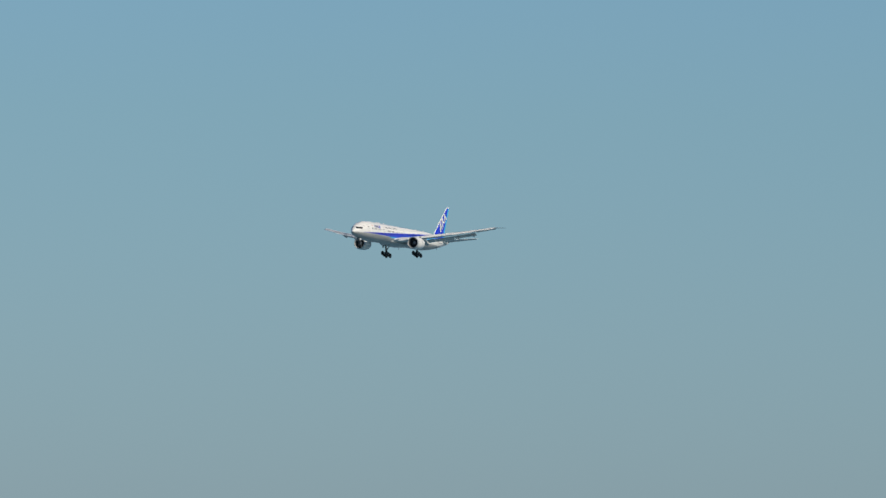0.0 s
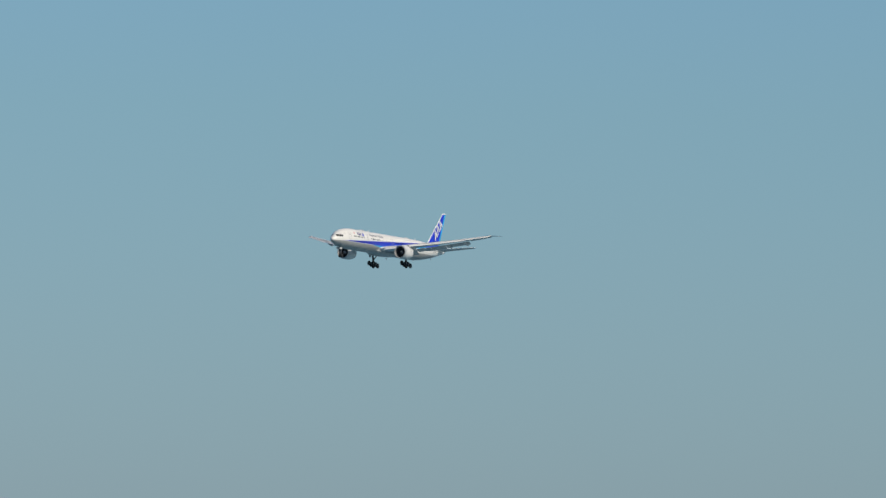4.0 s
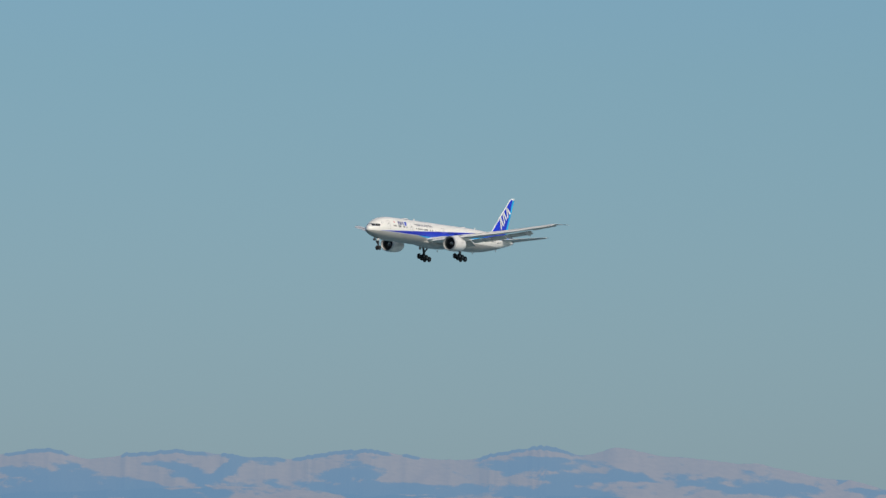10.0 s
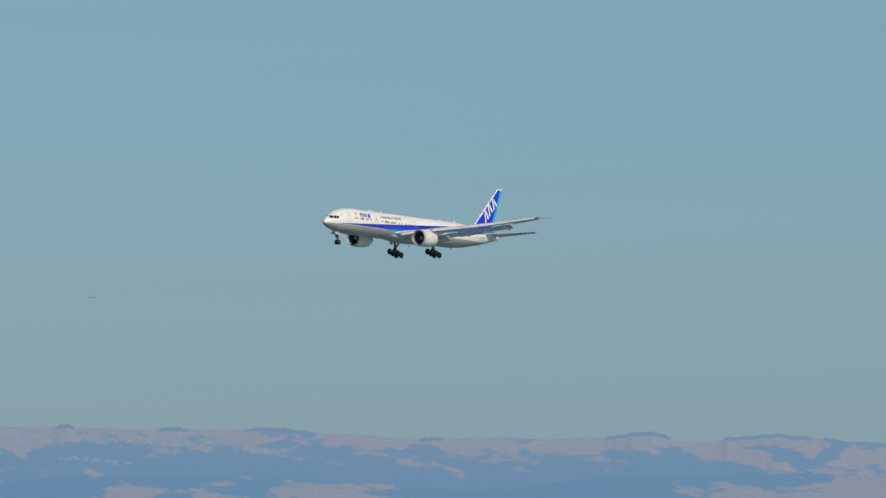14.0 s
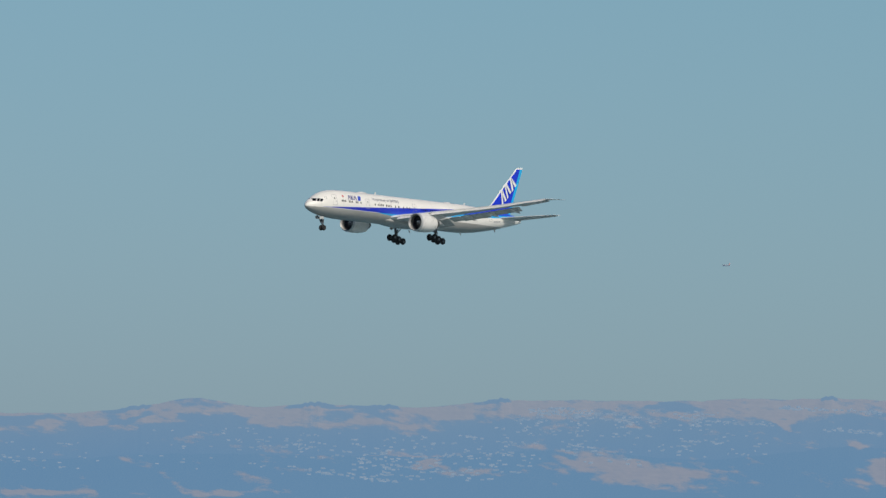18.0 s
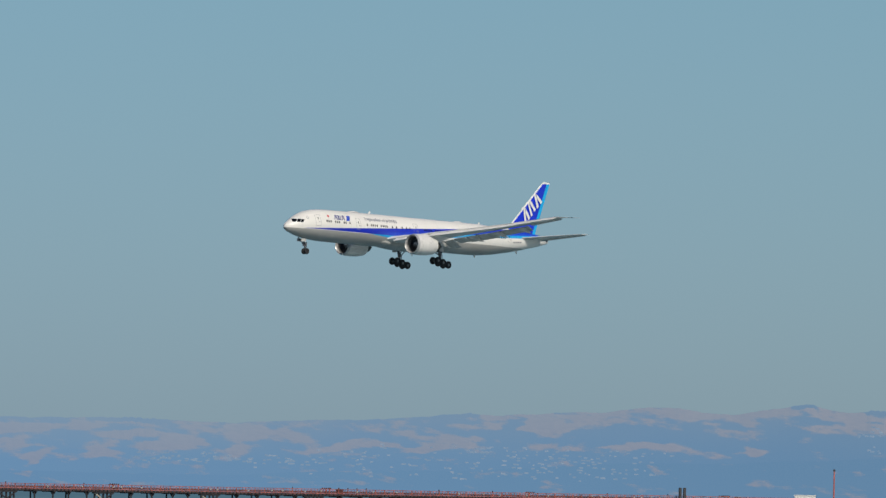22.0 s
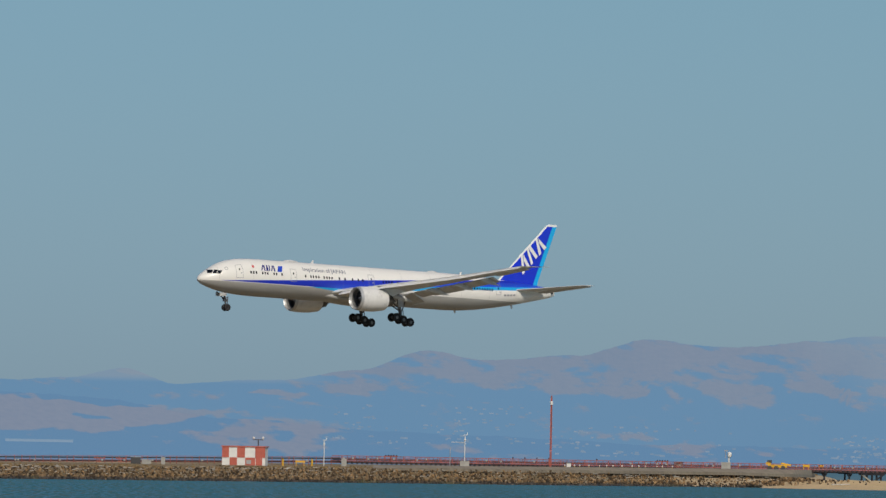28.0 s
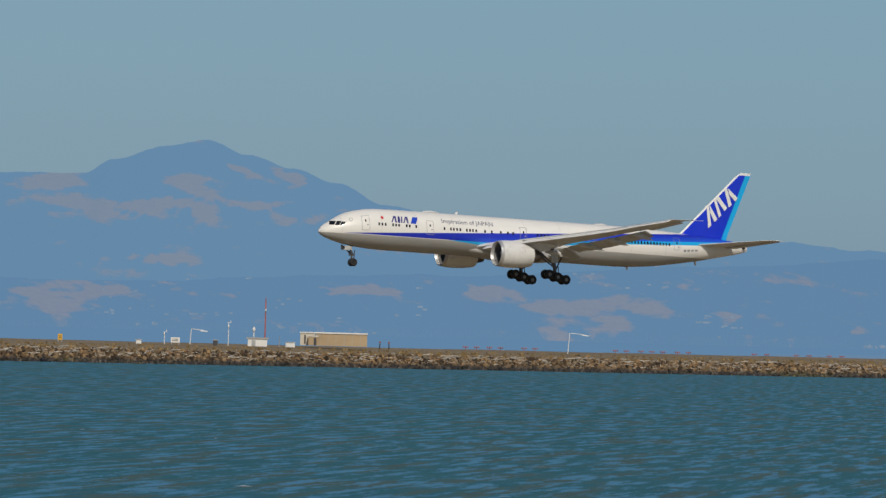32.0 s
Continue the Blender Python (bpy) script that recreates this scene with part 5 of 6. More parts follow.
for k in range(200):
    b = rng.uniform(25.2, 38.9) if k < 165 else rng.uniform(34.75, 35.75) if k < 183 else rng.uniform(38.2, 39.15)
    d = shore_distance(b)
    a = radians(b)
    p = Vector((d * math.sin(a), d * math.cos(a), 0)) + INLAND * (off := rng.uniform(2.4, 6.5))
    p.z = table(WALL_TOP, b) * min(1, off / 5) * 0.9 + 0.24
    ln = rng.uniform(0.7, 2.8) if k < 165 else rng.uniform(2.0, 5.0)
    dirn = Vector((0.72, 0.62, rng.uniform(-0.04, 0.04))).normalized() * ln / 2
    side = INLAND * rng.uniform(-0.5, 0.5)
    log = new("driftwood_log", Geo().rings([[q + Vector((0, r * math.cos(t), r * math.sin(t))) for t in (6.283 * i / 7 for i in range(7))] for q, r in ((-dirn - side, 0.03), (-dirn * 0.5, 0.06), (dirn * 0.2 + Vector((0, 0, 0.05)), 0.065), (dirn + side, 0.03))]).mesh("driftwood_log", DRIFT, True))
    log.location = p
    tagged(log, "bleached driftwood log lying on the seawall rocks", "driftwood", "driftwood on the seawall")

# small bleached sticks caught between the rocks
def sticks():
    rng, g = random.Random(61), Geo()
    for _ in range(2000):
        b = rng.uniform(25.2, 39.2)
        if rng.random() < 0.25 and b < 35:
            continue
        d, a, off = shore_distance(b), radians(b), rng.uniform(1.6, 6.0)
        p = Vector((d * math.sin(a), d * math.cos(a), 0)) + INLAND * off
        p.z = table(WALL_TOP, b) * min(1, off / 5) * 0.9 + 0.16
        ln, t = rng.uniform(0.15, 0.6), rng.gauss(0.75, 0.6)
        way = Vector((math.cos(t), math.sin(t), rng.uniform(-0.25, 0.25))) * ln
        g.rod(p - way, p + way, rng.uniform(0.02, 0.05), 0.02, 5)
    me = bpy.data.meshes.new("driftwood_sticks")
    me.from_pydata(g.v, [], g.f)
    me.materials.append(DRIFT)
    tagged(new("driftwood_sticks", me), "bleached sticks scattered over the seawall rocks", "driftwood", "", "stuff")


sticks()


# the sand spit
def sand_spit():
    n = Nodes("pale sand")
    a, b = n.noise(0.15, 5), n.noise(3, 4)
    c = n.mix(a, (0.54, 0.385, 0.2), (0.68, 0.51, 0.29))
    n.bump(b, 0.4, 0.1)
    n.done(n.mix(n.step(b, 0.55, 0.75), c, (0.4, 0.31, 0.2)), 0.9)
    g, k = Geo(), 19
    for i in range(121):
        u = i / 120
        mid, w = spit_at(u), 14 * (1 - u ** 4) + 1.0
        for j in range(k):
            v = j / (k - 1)
            front = math.exp(-((v - 0.3) / 0.17) ** 2) * (0.75 + 0.35 * noise.noise((u * 14, 1, 3)))
            back = math.exp(-((v - 0.68) / 0.17) ** 2) * (1.0 + 0.2 * noise.noise((u * 11, 5, 3))) if u < 0.42 else 0.6 * math.exp(-((v - 0.6) / 0.2) ** 2)
            z = spit_height(u) * max(front * (0.62 if u < 0.36 else 1), back) * (1 - u ** 8) * min(1, 0.4 + u * 7) + 0.08 * noise.noise((u * 40, v * 4, 9)) - 0.1 * abs(2 * v - 1) ** 4 * 3
            p = mid + SEAWARD * (w * (1 - 2 * v))
            g.v.append((p.x, p.y, z))
    g.f = [(i * k + j, (i + 1) * k + j, (i + 1) * k + j + 1, i * k + j + 1) for i in range(120) for j in range(k - 1)]
    tagged(new("sand_spit", g.mesh("sand_spit", n.m, True, True)), "low pale sand spit at the seawall's end", "beach", "", "structure")


sand_spit()

rng = random.Random(77)
for k in range(16):
    u = rng.uniform(0.12, 0.5)
    log = new("driftwood_log", Geo().rod((-rng.uniform(0.6, 1.8), 0, 0), (rng.uniform(0.6, 1.8), rng.uniform(-0.5, 0.5), 0.1), 0.12, 0.07, 7).mesh("driftwood_log", DRIFT, True))
    log.location = spit_at(u) + SEAWARD * rng.uniform(2, 7) + Vector((0, 0, spit_height(u) * 0.5))
    tagged(log, "bleached driftwood log lying on the sand spit", "driftwood", "driftwood on the sand")

# ---- the approach-light pier ----
RUST = worn("red pier paint", (0.4, 0.12, 0.095), 0.8, 0, 0.8, 0.6)
RUSTDARK = worn("dark red girder", (0.085, 0.045, 0.045), 0.8, 0, 0.8, 0.5)
TIMBER = worn("tarred pile timber", (0.03, 0.03, 0.035), 0.85, 0, 0.9, 0.4)
PALE = worn("weathered pale timber", (0.42, 0.38, 0.3), 0.85, 0, 0.9, 0.3)
CONC = worn("grey concrete", (0.4, 0.39, 0.36), 0.85, 0, 0.8, 0.25)
WHITEP = worn("white paint", (0.78, 0.77, 0.74), 0.5, 0, 0.8, 0.12)
REDP = worn("signal red paint", (0.52, 0.13, 0.09), 0.5, 0, 0.8, 0.2)
YELLOW = worn("safety yellow paint", (0.75, 0.42, 0.03), 0.5, 0, 0.8, 0.2)
TAN = worn("tan wall", (0.44, 0.33, 0.2), 0.8, 0, 0.5, 0.15)
DARKP = worn("dark grey paint", (0.06, 0.06, 0.065), 0.6, 0, 0.8, 0.25)
GALV = worn("galvanised steel", (0.5, 0.5, 0.5), 0.45, 0.5, 0.9, 0.2)

PIER_Y = 1500.0


def build_pier():
    pier = thing("approach_light_pier", "long red approach-light pier on dark timber piles", "pier", place=Matrix.Translation((0, PIER_Y, -0.95)))
    x0, x1, xl = 1218.0, 1830.0, 1114.0
    part("deck", Geo().box(((xl + x1) / 2, 0, 4.22), (x1 - xl, 3.2, 0.16)), RUST, pier, "red deck")
    for y in (-1.5, 1.5):
        part("girder", Geo().box(((xl + x1) / 2, y, 3.95), (x1 - xl, 0.3, 0.36)), RUSTDARK, pier, "dark red girder")
        for z, w in ((4.52, 0.07), (4.8, 0.07), (5.1, 0.12)):
            part("rail", Geo().box(((xl + x1) / 2, y, z), (x1 - xl, w, w)), RUST, pier, "red rail")
        part("pipe", Geo().rod((xl, y * 0.8, 4.42), (x1, y * 0.8, 4.42), 0.08), RUSTDARK, pier, "dark red pipe")
    # added dark strip that stands in for the shadow band under the deck
    part("shade_strip", Geo().box(((x0 + x1) / 2, -1.2, 3.7), (x1 - x0, 0.3, 0.2)), TIMBER, pier, "dark strip standing in for shade under the girder")
    part("cable_tray", Geo().box(((xl + x1) / 2, 0.6, 4.62), (x1 - xl, 0.5, 0.12)), RUSTDARK, pier, "dark red cable tray")
    post = Geo().box((0, -1.5, 4.65), (0.12, 0.12, 0.9)).mesh("rail_post", RUST)
    cap = Geo().box((0, 0, 3.62), (0.4, 3.6, 0.26)).mesh("pile_cap", TIMBER)
    pile = Geo().rod((0, -1.2, -1.5), (0, -1.2, 3.6), 0.2, 0.17, 8).mesh("pier_leg", TIMBER)
    pile2 = Geo().rod((1.0, 1.2, -1.5), (1.0, 1.2, 3.6), 0.19, 0.16, 8).mesh("pier_leg", TIMBER)
    yoke = Geo().box((-0.4, -1.2, 3.35), (0.16, 0.26, 0.8), Matrix.Rotation(radians(-40), 3, "Y")).box((0.4, -1.2, 3.35), (0.16, 0.26, 0.8), Matrix.Rotation(radians(40), 3, "Y")).mesh("yoke", TIMBER)
    box = Geo().box((0, -1.62, 4.62), (0.32, 0.2, 0.3)).mesh("junction_box", CONC)
    lamp = Geo().turned((0, -1.5, 5.3), (0, 0, 1), [(-0.16, 0.05), (0.0, 0.13), (0.14, 0.1)], 8).mesh("deck_lamp", RUSTDARK)
    rng, n = random.Random(14), int((x1 - xl) / 2.75)
    for i in range(n + 1):
        part("rail_post", post, None, pier).location = (xl + 2.75 * i, 0, 0)
        if rng.random() < 0.4:
            part("junction_box", box, None, pier, "grey junction box").location = (xl + 2.75 * i + rng.uniform(-0.8, 0.8), 0, rng.uniform(-0.08, 0.12))
        if rng.random() < 0.12:
            part("deck_lamp", lamp, None, pier).location = (xl + 2.75 * i, 0, 0)
    x, k = x0 + 3, 0
    while x < x1 - 4:
        if k % 5 == 3:
            g = Geo()
            for dx in (-2.5, -1.2, 0.2, 1.4, 2.5):
                g.rod((x + dx, -1.3, -1.4), (x + dx * 0.9, -1.3, 3.7), 0.2, n=8)
            tr = part("trestle", g, TIMBER, pier, "dark braced timber trestle")
            part("brace", Geo().box((x, -1.55, 2.0), (5.6, 0.14, 0.28), Matrix.Rotation(radians(30), 3, "Y")), PALE if rng.random() < 0.4 else TIMBER, tr)
            part("brace", Geo().box((x, -1.72, 2.0), (5.6, 0.14, 0.28), Matrix.Rotation(radians(-30), 3, "Y")), TIMBER, tr)
            part("ledge", Geo().box((x, -1.5, 0.52), (6.2, 0.7, 0.34)), TIMBER, tr)
            part("trestle_cap", Geo().box((x, -1.4, 3.5), (5.8, 0.6, 0.34)), TIMBER, tr)
            x += 8.2
        else:
            part("pier_leg", pile, None, pier).location = (x, 0, 0)
            if rng.random() < 0.6:
                part("pier_leg", pile2, None, pier).location = (x + rng.uniform(-0.5, 0.9), 0, 0)
            part("pile_cap", cap, None, pier).location = (x, 0, 0)
            part("yoke", yoke, None, pier).location = (x, 0, 0)
            x += rng.choice((4.4, 5.2, 6.0))
        k += 1
    # low light bars on the deck
    for i, x in enumerate(np.arange(xl + 12, x1, 62.0)):
        bar = part("light_bar", Geo().box((x, 0, 5.2), (3.0, 0.12, 0.1)).box((x, 0, 4.75), (0.16, 0.16, 1.0)).box((x - 1.2, 0, 4.75), (0.1, 0.1, 1.0)).box((x + 1.2, 0, 4.75), (0.1, 0.1, 1.0)), RUST, pier, "red light bar on posts")
        for j in range(5):
            part("lamp_head", Geo().turned((x - 1.2 + 0.6 * j, -0.15, 5.32), (0, -1, 0), [(-0.1, 0.07), (0.1, 0.12)], 10), RUSTDARK, bar)
        if i % 2 == 1:
            part("equipment_box", Geo().box((x + 3.2, -0.9, 4.75), (1.4, 0.8, 0.9)), CONC if i % 4 == 1 else DARKP, pier, "grey equipment box")
    for dx in (0.0, 1.4):
        part("dolphin_pile", Geo().rod((1666.0 + dx, -3.2, -1.5), (1666.0 + dx, -3.2, 6.9), 0.36, 0.34, 10), DARKP, pier, "tall dark mooring pile")
    part("fender_panel", Geo().box((1662.5, -3.0, 2.2), (5.0, 0.2, 1.5)), WHITEP, pier, "white fender panel")
    # the landward walkway: a dark pipe and red rails on many short posts, rising from the field
    way = [(896.0, 2.55), (962.0, 3.3), (1042.0, 3.8), (1114.0, 4.62)]
    for (xa, za), (xb, zb) in zip(way, way[1:]):
        part("walkway_pipe", Geo().rod((xa, -0.9, za), (xb, -0.9, zb), 0.13), DARKP, pier, "dark pipe along the walkway")
        part("walkway_girder", Geo().rod((xa, -0.7, za - 0.62), (xb, -0.7, zb - 0.62), 0.17), RUSTDARK, pier, "dark red girder")
        for dz in (-0.75, -0.35, 0.28):
            part("walkway_rail", Geo().rod((xa, -1.0, za + dz), (xb, -1.0, zb + dz), 0.035, n=6), RUST, pier, "thin red rail")
    low = Geo().box((0, -1.0, -0.75), (0.09, 0.09, 2.1)).mesh("walkway_post", RUST)
    for i in range(136):
        x = way[0][0] + 1.6 * i + rng.uniform(-0.3, 0.3)
        part("walkway_post", low, None, pier, "short red post").location = (x, 0, table(way, x) + rng.uniform(-0.05, 0.05))
    for i in range(34):
        x = rng.uniform(910, 1110)
        part("junction_box", box, None, pier, "grey junction box").location = (x, 0.5, table(way, x) - 5.1)
    # joist ends under the deck and slim stanchions between the rail posts
    g = Geo()
    for i in range(int((x1 - xl) / 1.1)):
        g.box((xl + 1.1 * i, -1.72, 3.9), (0.34, 0.2, 0.44))
    tagged(part("joist_band", g, TIMBER, pier, "dark notched joist band"), kind="stuff")
    g = Geo()
    for i in range(int((x1 - xl) / 0.92)):
        g.box((xl + 0.92 * i + 0.3, -1.5, 4.72), (0.06, 0.06, 0.78))
    tagged(part("stanchions", g, RUST, pier, "row of slim red stanchions"), kind="stuff")


build_pier()

# red light bars standing on the airfield
def light_bar(b, back, w, h, z=None):
    t = thing("approach_light_bar", "red approach light bar on short posts", "light bar", "approach lights on the airfield", spot(b, back, z))
    part("crossbar", Geo().box((0, 0, h), (w, 0.1, 0.1)), REDP, t)
    part("crossbar", Geo().box((0, 0, h * 0.72), (w * 0.5, 0.08, 0.08)), REDP, t)
    part("stem", Geo().box((0, 0, h / 2), (0.13, 0.13, h)), REDP, t)
    for dx in (-1, 1):
        part("strut", Geo().rod((w * 0.12 * dx, 0, 0), (0, 0, h * 0.6), 0.04), REDP, t)
    for j in range(4):
        part("lamp_head", Geo().turned((w * (-0.42 + 0.28 * j), -0.1, h + 0.13), (0, -1, 0), [(-0.1, 0.07), (0.1, 0.12)], 10), REDP, t)


def small_lamp(b):
    t = thing("approach_lamp", "small dull red approach lamps on a stem", "lamp", "small approach lamps", spot(b, 150, 1.4))
    part("stem", Geo().rod((0, 0, 0), (0, 0, 0.62), 0.03), RUST, t)
    part("crossbar", Geo().box((0, 0, 0.6), (0.6, 0.05, 0.05)), RUST, t)
    for dx in (-0.24, 0.0, 0.24):
        part("lamp_head", Geo().turned((dx, -0.05, 0.68), (0, -1, 0), [(-0.07, 0.05), (0.07, 0.08)], 10), RUST, t)


for b in (30.6, 30.79, 30.97, 31.38, 31.57, 31.75, 32.15, 32.34, 32.55, 32.93, 33.02, 33.13, 33.23, 33.33, 33.89, 34.47, 35.3, 35.42):
    light_bar(b, 330, 1.8, 1.8, 1.1)
for b in (28.18, 28.24, 28.31, 28.37, 28.5, 28.56, 29.0, 29.06, 29.14, 29.2, 29.26, 29.34, 29.40, 29.76, 29.83, 29.99, 30.06, 30.17, 30.24):
    small_lamp(b)


# ---- huts, masts and boxes behind the wall; x across, y away from the water ----
def mast(b, back, h, label="tall red lattice mast with a white lamp", w=0.34):
    t = thing("lattice_mast", label, "mast", "red masts", spot(b, back))
    for dx, dy in ((-w, -w), (w, -w), (0, w)):
        part("leg", Geo().rod((dx * 0.5, dy * 0.5, 0), (dx * 0.35, dy * 0.35, h), 0.15 * w + 0.012, n=6), REDP, t)
    part("lattice", Geo().add([], []).rings([[(-w * 0.5, -w * 0.5, z), (w * 0.5, -w * 0.5, z), (0, w * 0.5, z)] for z in (0.02, 0.1)]), REDP, t)
    n = int(h / 0.75)
    for i in range(n):
        z, s = 0.75 * i, 1 if i % 2 else -1
        part("brace", Geo().rod((-s * w * 0.45, -w * 0.45, z), (s * w * 0.45, -w * 0.45, z + 0.75), 0.08 * w + 0.006, n=5), REDP, t)
    part("lamp", Geo().turned((0, -0.2, h - 0.9), (0, 0, 1), [(-w, w * 0.8), (0.1, w), (w, w * 0.6)], 12), WHITEP, t, "white lamp")
    part("top_light", Geo().turned((0, 0, h + 0.15), (0, 0, 1), [(-0.2, 0.5 * w), (0.1, 0.5 * w), (0.25, 0.02)], 10), RUST, t)
    return t


mast(37.77, 60, 11.6, w=0.27)
mast(27.08, 110, 4.6, w=0.09)


def red_white_hut():
    t = thing("equipment_hut", "red and white chequered equipment hut", "hut", "", spot(36.09, 40, turn=-6))
    W, H, D = 6.5, 2.75, 4.0
    part("body", Geo().box((0, D / 2, H / 2), (W, D, H)), WHITEP, t, "white walls")
    for x0, x1, z0, z1 in ((-0.5, -0.34, 0.42, 1), (-0.15, 0.03, 0.42, 1), (0.27, 0.5, 0.42, 1), (-0.32, -0.15, 0, 0.42), (0.04, 0.27, 0, 0.42)):
        if x1 > x0:
            part("red_panel", Geo().box(((x0 + x1) / 2 * W, -0.03, (z0 + z1) / 2 * H), ((x1 - x0) * W, 0.06, (z1 - z0) * H)), REDP, t, "red chequer panel")
    part("roof", Geo().box((0, D / 2, H + 0.08), (W + 0.3, D + 0.3, 0.16)), REDP, t, "flat red roof")
    d = part("door", Geo().box((0.36 * W, -0.08, 1.02), (0.95, 0.06, 2.0)), REDP, t, "red door")
    part("handle", Geo().box((0.40 * W, -0.14, 1.0), (0.06, 0.06, 0.2)), GALV, d)
    part("vent", Geo().box((0.12 * W, -0.08, 0.5), (0.7, 0.08, 0.6)), GALV, t)
    s = part("sensor_pole", Geo().rod((0.32 * W, 1.0, H), (0.32 * W, 1.0, H + 1.1), 0.09).box((0.32 * W, 1.0, H + 1.12), (1.6, 0.12, 0.12)), DARKP, t, "dark sensor pole")
    for dx in (-0.7, 0.7):
        part("cup", Geo().turned((0.32 * W + dx, 1.0, H + 1.35), (0, 0, 1), [(-0.2, 0.1), (0.1, 0.22), (0.2, 0.1)], 10), WHITEP, s)


red_white_hut()


def pole(b, back, h, label, mat, cup=True, arm=0.0, box=0.0, lean=0.0):
    k = 0.45 if b < 30 else 0.8
    t = thing("instrument_pole", label, "pole", "instrument poles", spot(b, back) @ Matrix.Rotation(radians(lean), 4, "Y"))
    part("shaft", Geo().rod((0, 0, 0), (0, 0, h), 0.1 * k, 0.07 * k), mat, t)
    if cup:
        part("vane", Geo().box((0.1 * k, 0, h + 0.1 * k), (0.8 * k, 0.06, 0.1 * k)).box((0.45 * k, 0, h + 0.3 * k), (0.12 * k, 0.06, 0.5 * k)), WHITEP, t)
        part("sensor", Geo().turned((0, 0, h * 0.86), (0, 0, 1), [(-0.3 * k, 0.1 * k), (0, 0.2 * k), (0.3 * k, 0.1 * k)], 10), WHITEP, t)
    if arm:
        part("arm", Geo().box((arm / 2, 0, h - 1.1), (abs(arm), 0.1, 0.1)), GALV, t)
    if box:
        part("base_box", Geo().box((0, -0.3, box / 2), (box * 1.5, 0.9, box)), CONC, t, "grey base box")
    return t


pole(36.53, 45, 3.9, "slim white wind sensor pole", WHITEP)
pole(37.30, 50, 5.1, "white sensor pole with crossarm and grey base box", WHITEP, True, -2.2, 1.0)
pole(37.22, 52, 3.1, "slim grey steel instrument pole", GALV, False)
pole(26.88, 45, 2.2, "slim white instrument pole", WHITEP, True)
pole(26.53, 45, 1.15, "short white pole with crossbar", WHITEP, True)
pole(27.16, 60, 1.0, "short grey steel pole", GALV, False)


def lamppost(b, back, h, arm):
    t = thing("lamppost", "leaning pale lamppost with a long arm", "lamppost", "lampposts", spot(b, back) @ Matrix.Rotation(radians(4), 4, "Y"))
    part("shaft", Geo().rod((0, 0, 0), (0, 0, h), 0.05, 0.035), WHITEP, t)
    part("arm", Geo().rod((0.1, 0, h), (arm * 0.6, 0, h - 0.02), 0.035).rod((arm * 0.6, 0, h - 0.02), (arm, 0, h - 0.1), 0.045), WHITEP, t)
    part("lamp_head", Geo().box((arm * 0.9, 0, h - 0.1), (0.7, 0.2, 0.09)), WHITEP, t)


lamppost(28.74, 60, 2.2, 1.9)
lamppost(26.67, 60, 1.55, 1.4)
lamppost(32.17, 90, 2.6, 2.2)


def radar():
    t = thing("sensor_dome", "white dome sensor on a post beside a grey box", "sensor", "", spot(38.74, 50))
    part("post", Geo().rod((0.2, 0, 0), (0.2, 0, 2.3), 0.14), WHITEP, t)
    part("dome", Geo().turned((0.3, -0.1, 2.6), (0, 0, 1), [(-0.5, 0.1), (-0.36, 0.32), (0, 0.4), (0.36, 0.32), (0.5, 0.08)], 16), WHITEP, t, "white dome", True)
    part("head", Geo().box((-0.3, 0, 3.3), (0.7, 0.2, 0.16)).rod((-0.4, 0, 2.0), (-0.4, 0, 3.4), 0.05), GALV, t)
    part("cabinet", Geo().box((-0.3, -0.3, 0.65), (1.6, 0.8, 1.3)), CONC, t, "grey cabinet")


radar()


def vehicle():
    t = thing("work_vehicle", "yellow tracked work vehicle parked on the berm", "vehicle", "", spot(39.0, 55))
    part("body", Geo().box((0.4, 0, 0.75), (3.4, 1.4, 0.5)).box((-1.2, 0, 1.2), (0.9, 1.2, 0.5)), YELLOW, t)
    part("cab", Geo().box((-1.0, 0, 1.55), (0.8, 1.2, 0.5)), DARKP, t)
    for dx in (-1.0, 0.2, 1.4):
        part("wheel", Geo().turned((dx, -0.75, 0.4), (0, 1, 0), [(-0.15, 0.3), (-0.12, 0.42), (0.12, 0.42), (0.15, 0.3)], 16), DARKP, t)
    part("arm", Geo().box((1.9, 0, 1.1), (1.8, 0.3, 0.3), Matrix.Rotation(radians(12), 3, "Y")), YELLOW, t)


vehicle()


def barrier(b, w, h, mat, label, group="barriers"):
    t = thing("barrier", label, "barrier", group, spot(b, 42))
    part("board", Geo().box((0, 0, h * 0.75), (w, 0.12, h * 0.35)), mat, t)
    for dx in (-0.4, 0.4):
        part("leg", Geo().box((w * dx, 0, h / 2), (0.12, 0.3, h)), mat, t)


barrier(36.4, 1.5, 0.85, YELLOW, "yellow barrier on the berm")
barrier(39.17, 1.2, 1.2, YELLOW, "orange-yellow barrier on the berm")
barrier(39.25, 1.0, 1.2, YELLOW, "orange-yellow barrier on the berm")
for b in (36.305, 36.465):
    t = thing("marker_post", "short yellow marker post", "post", "marker posts", spot(b, 40))
    part("post", Geo().rod((0, 0, 0), (0, 0, 1.05), 0.16, 0.14, 10), YELLOW, t)


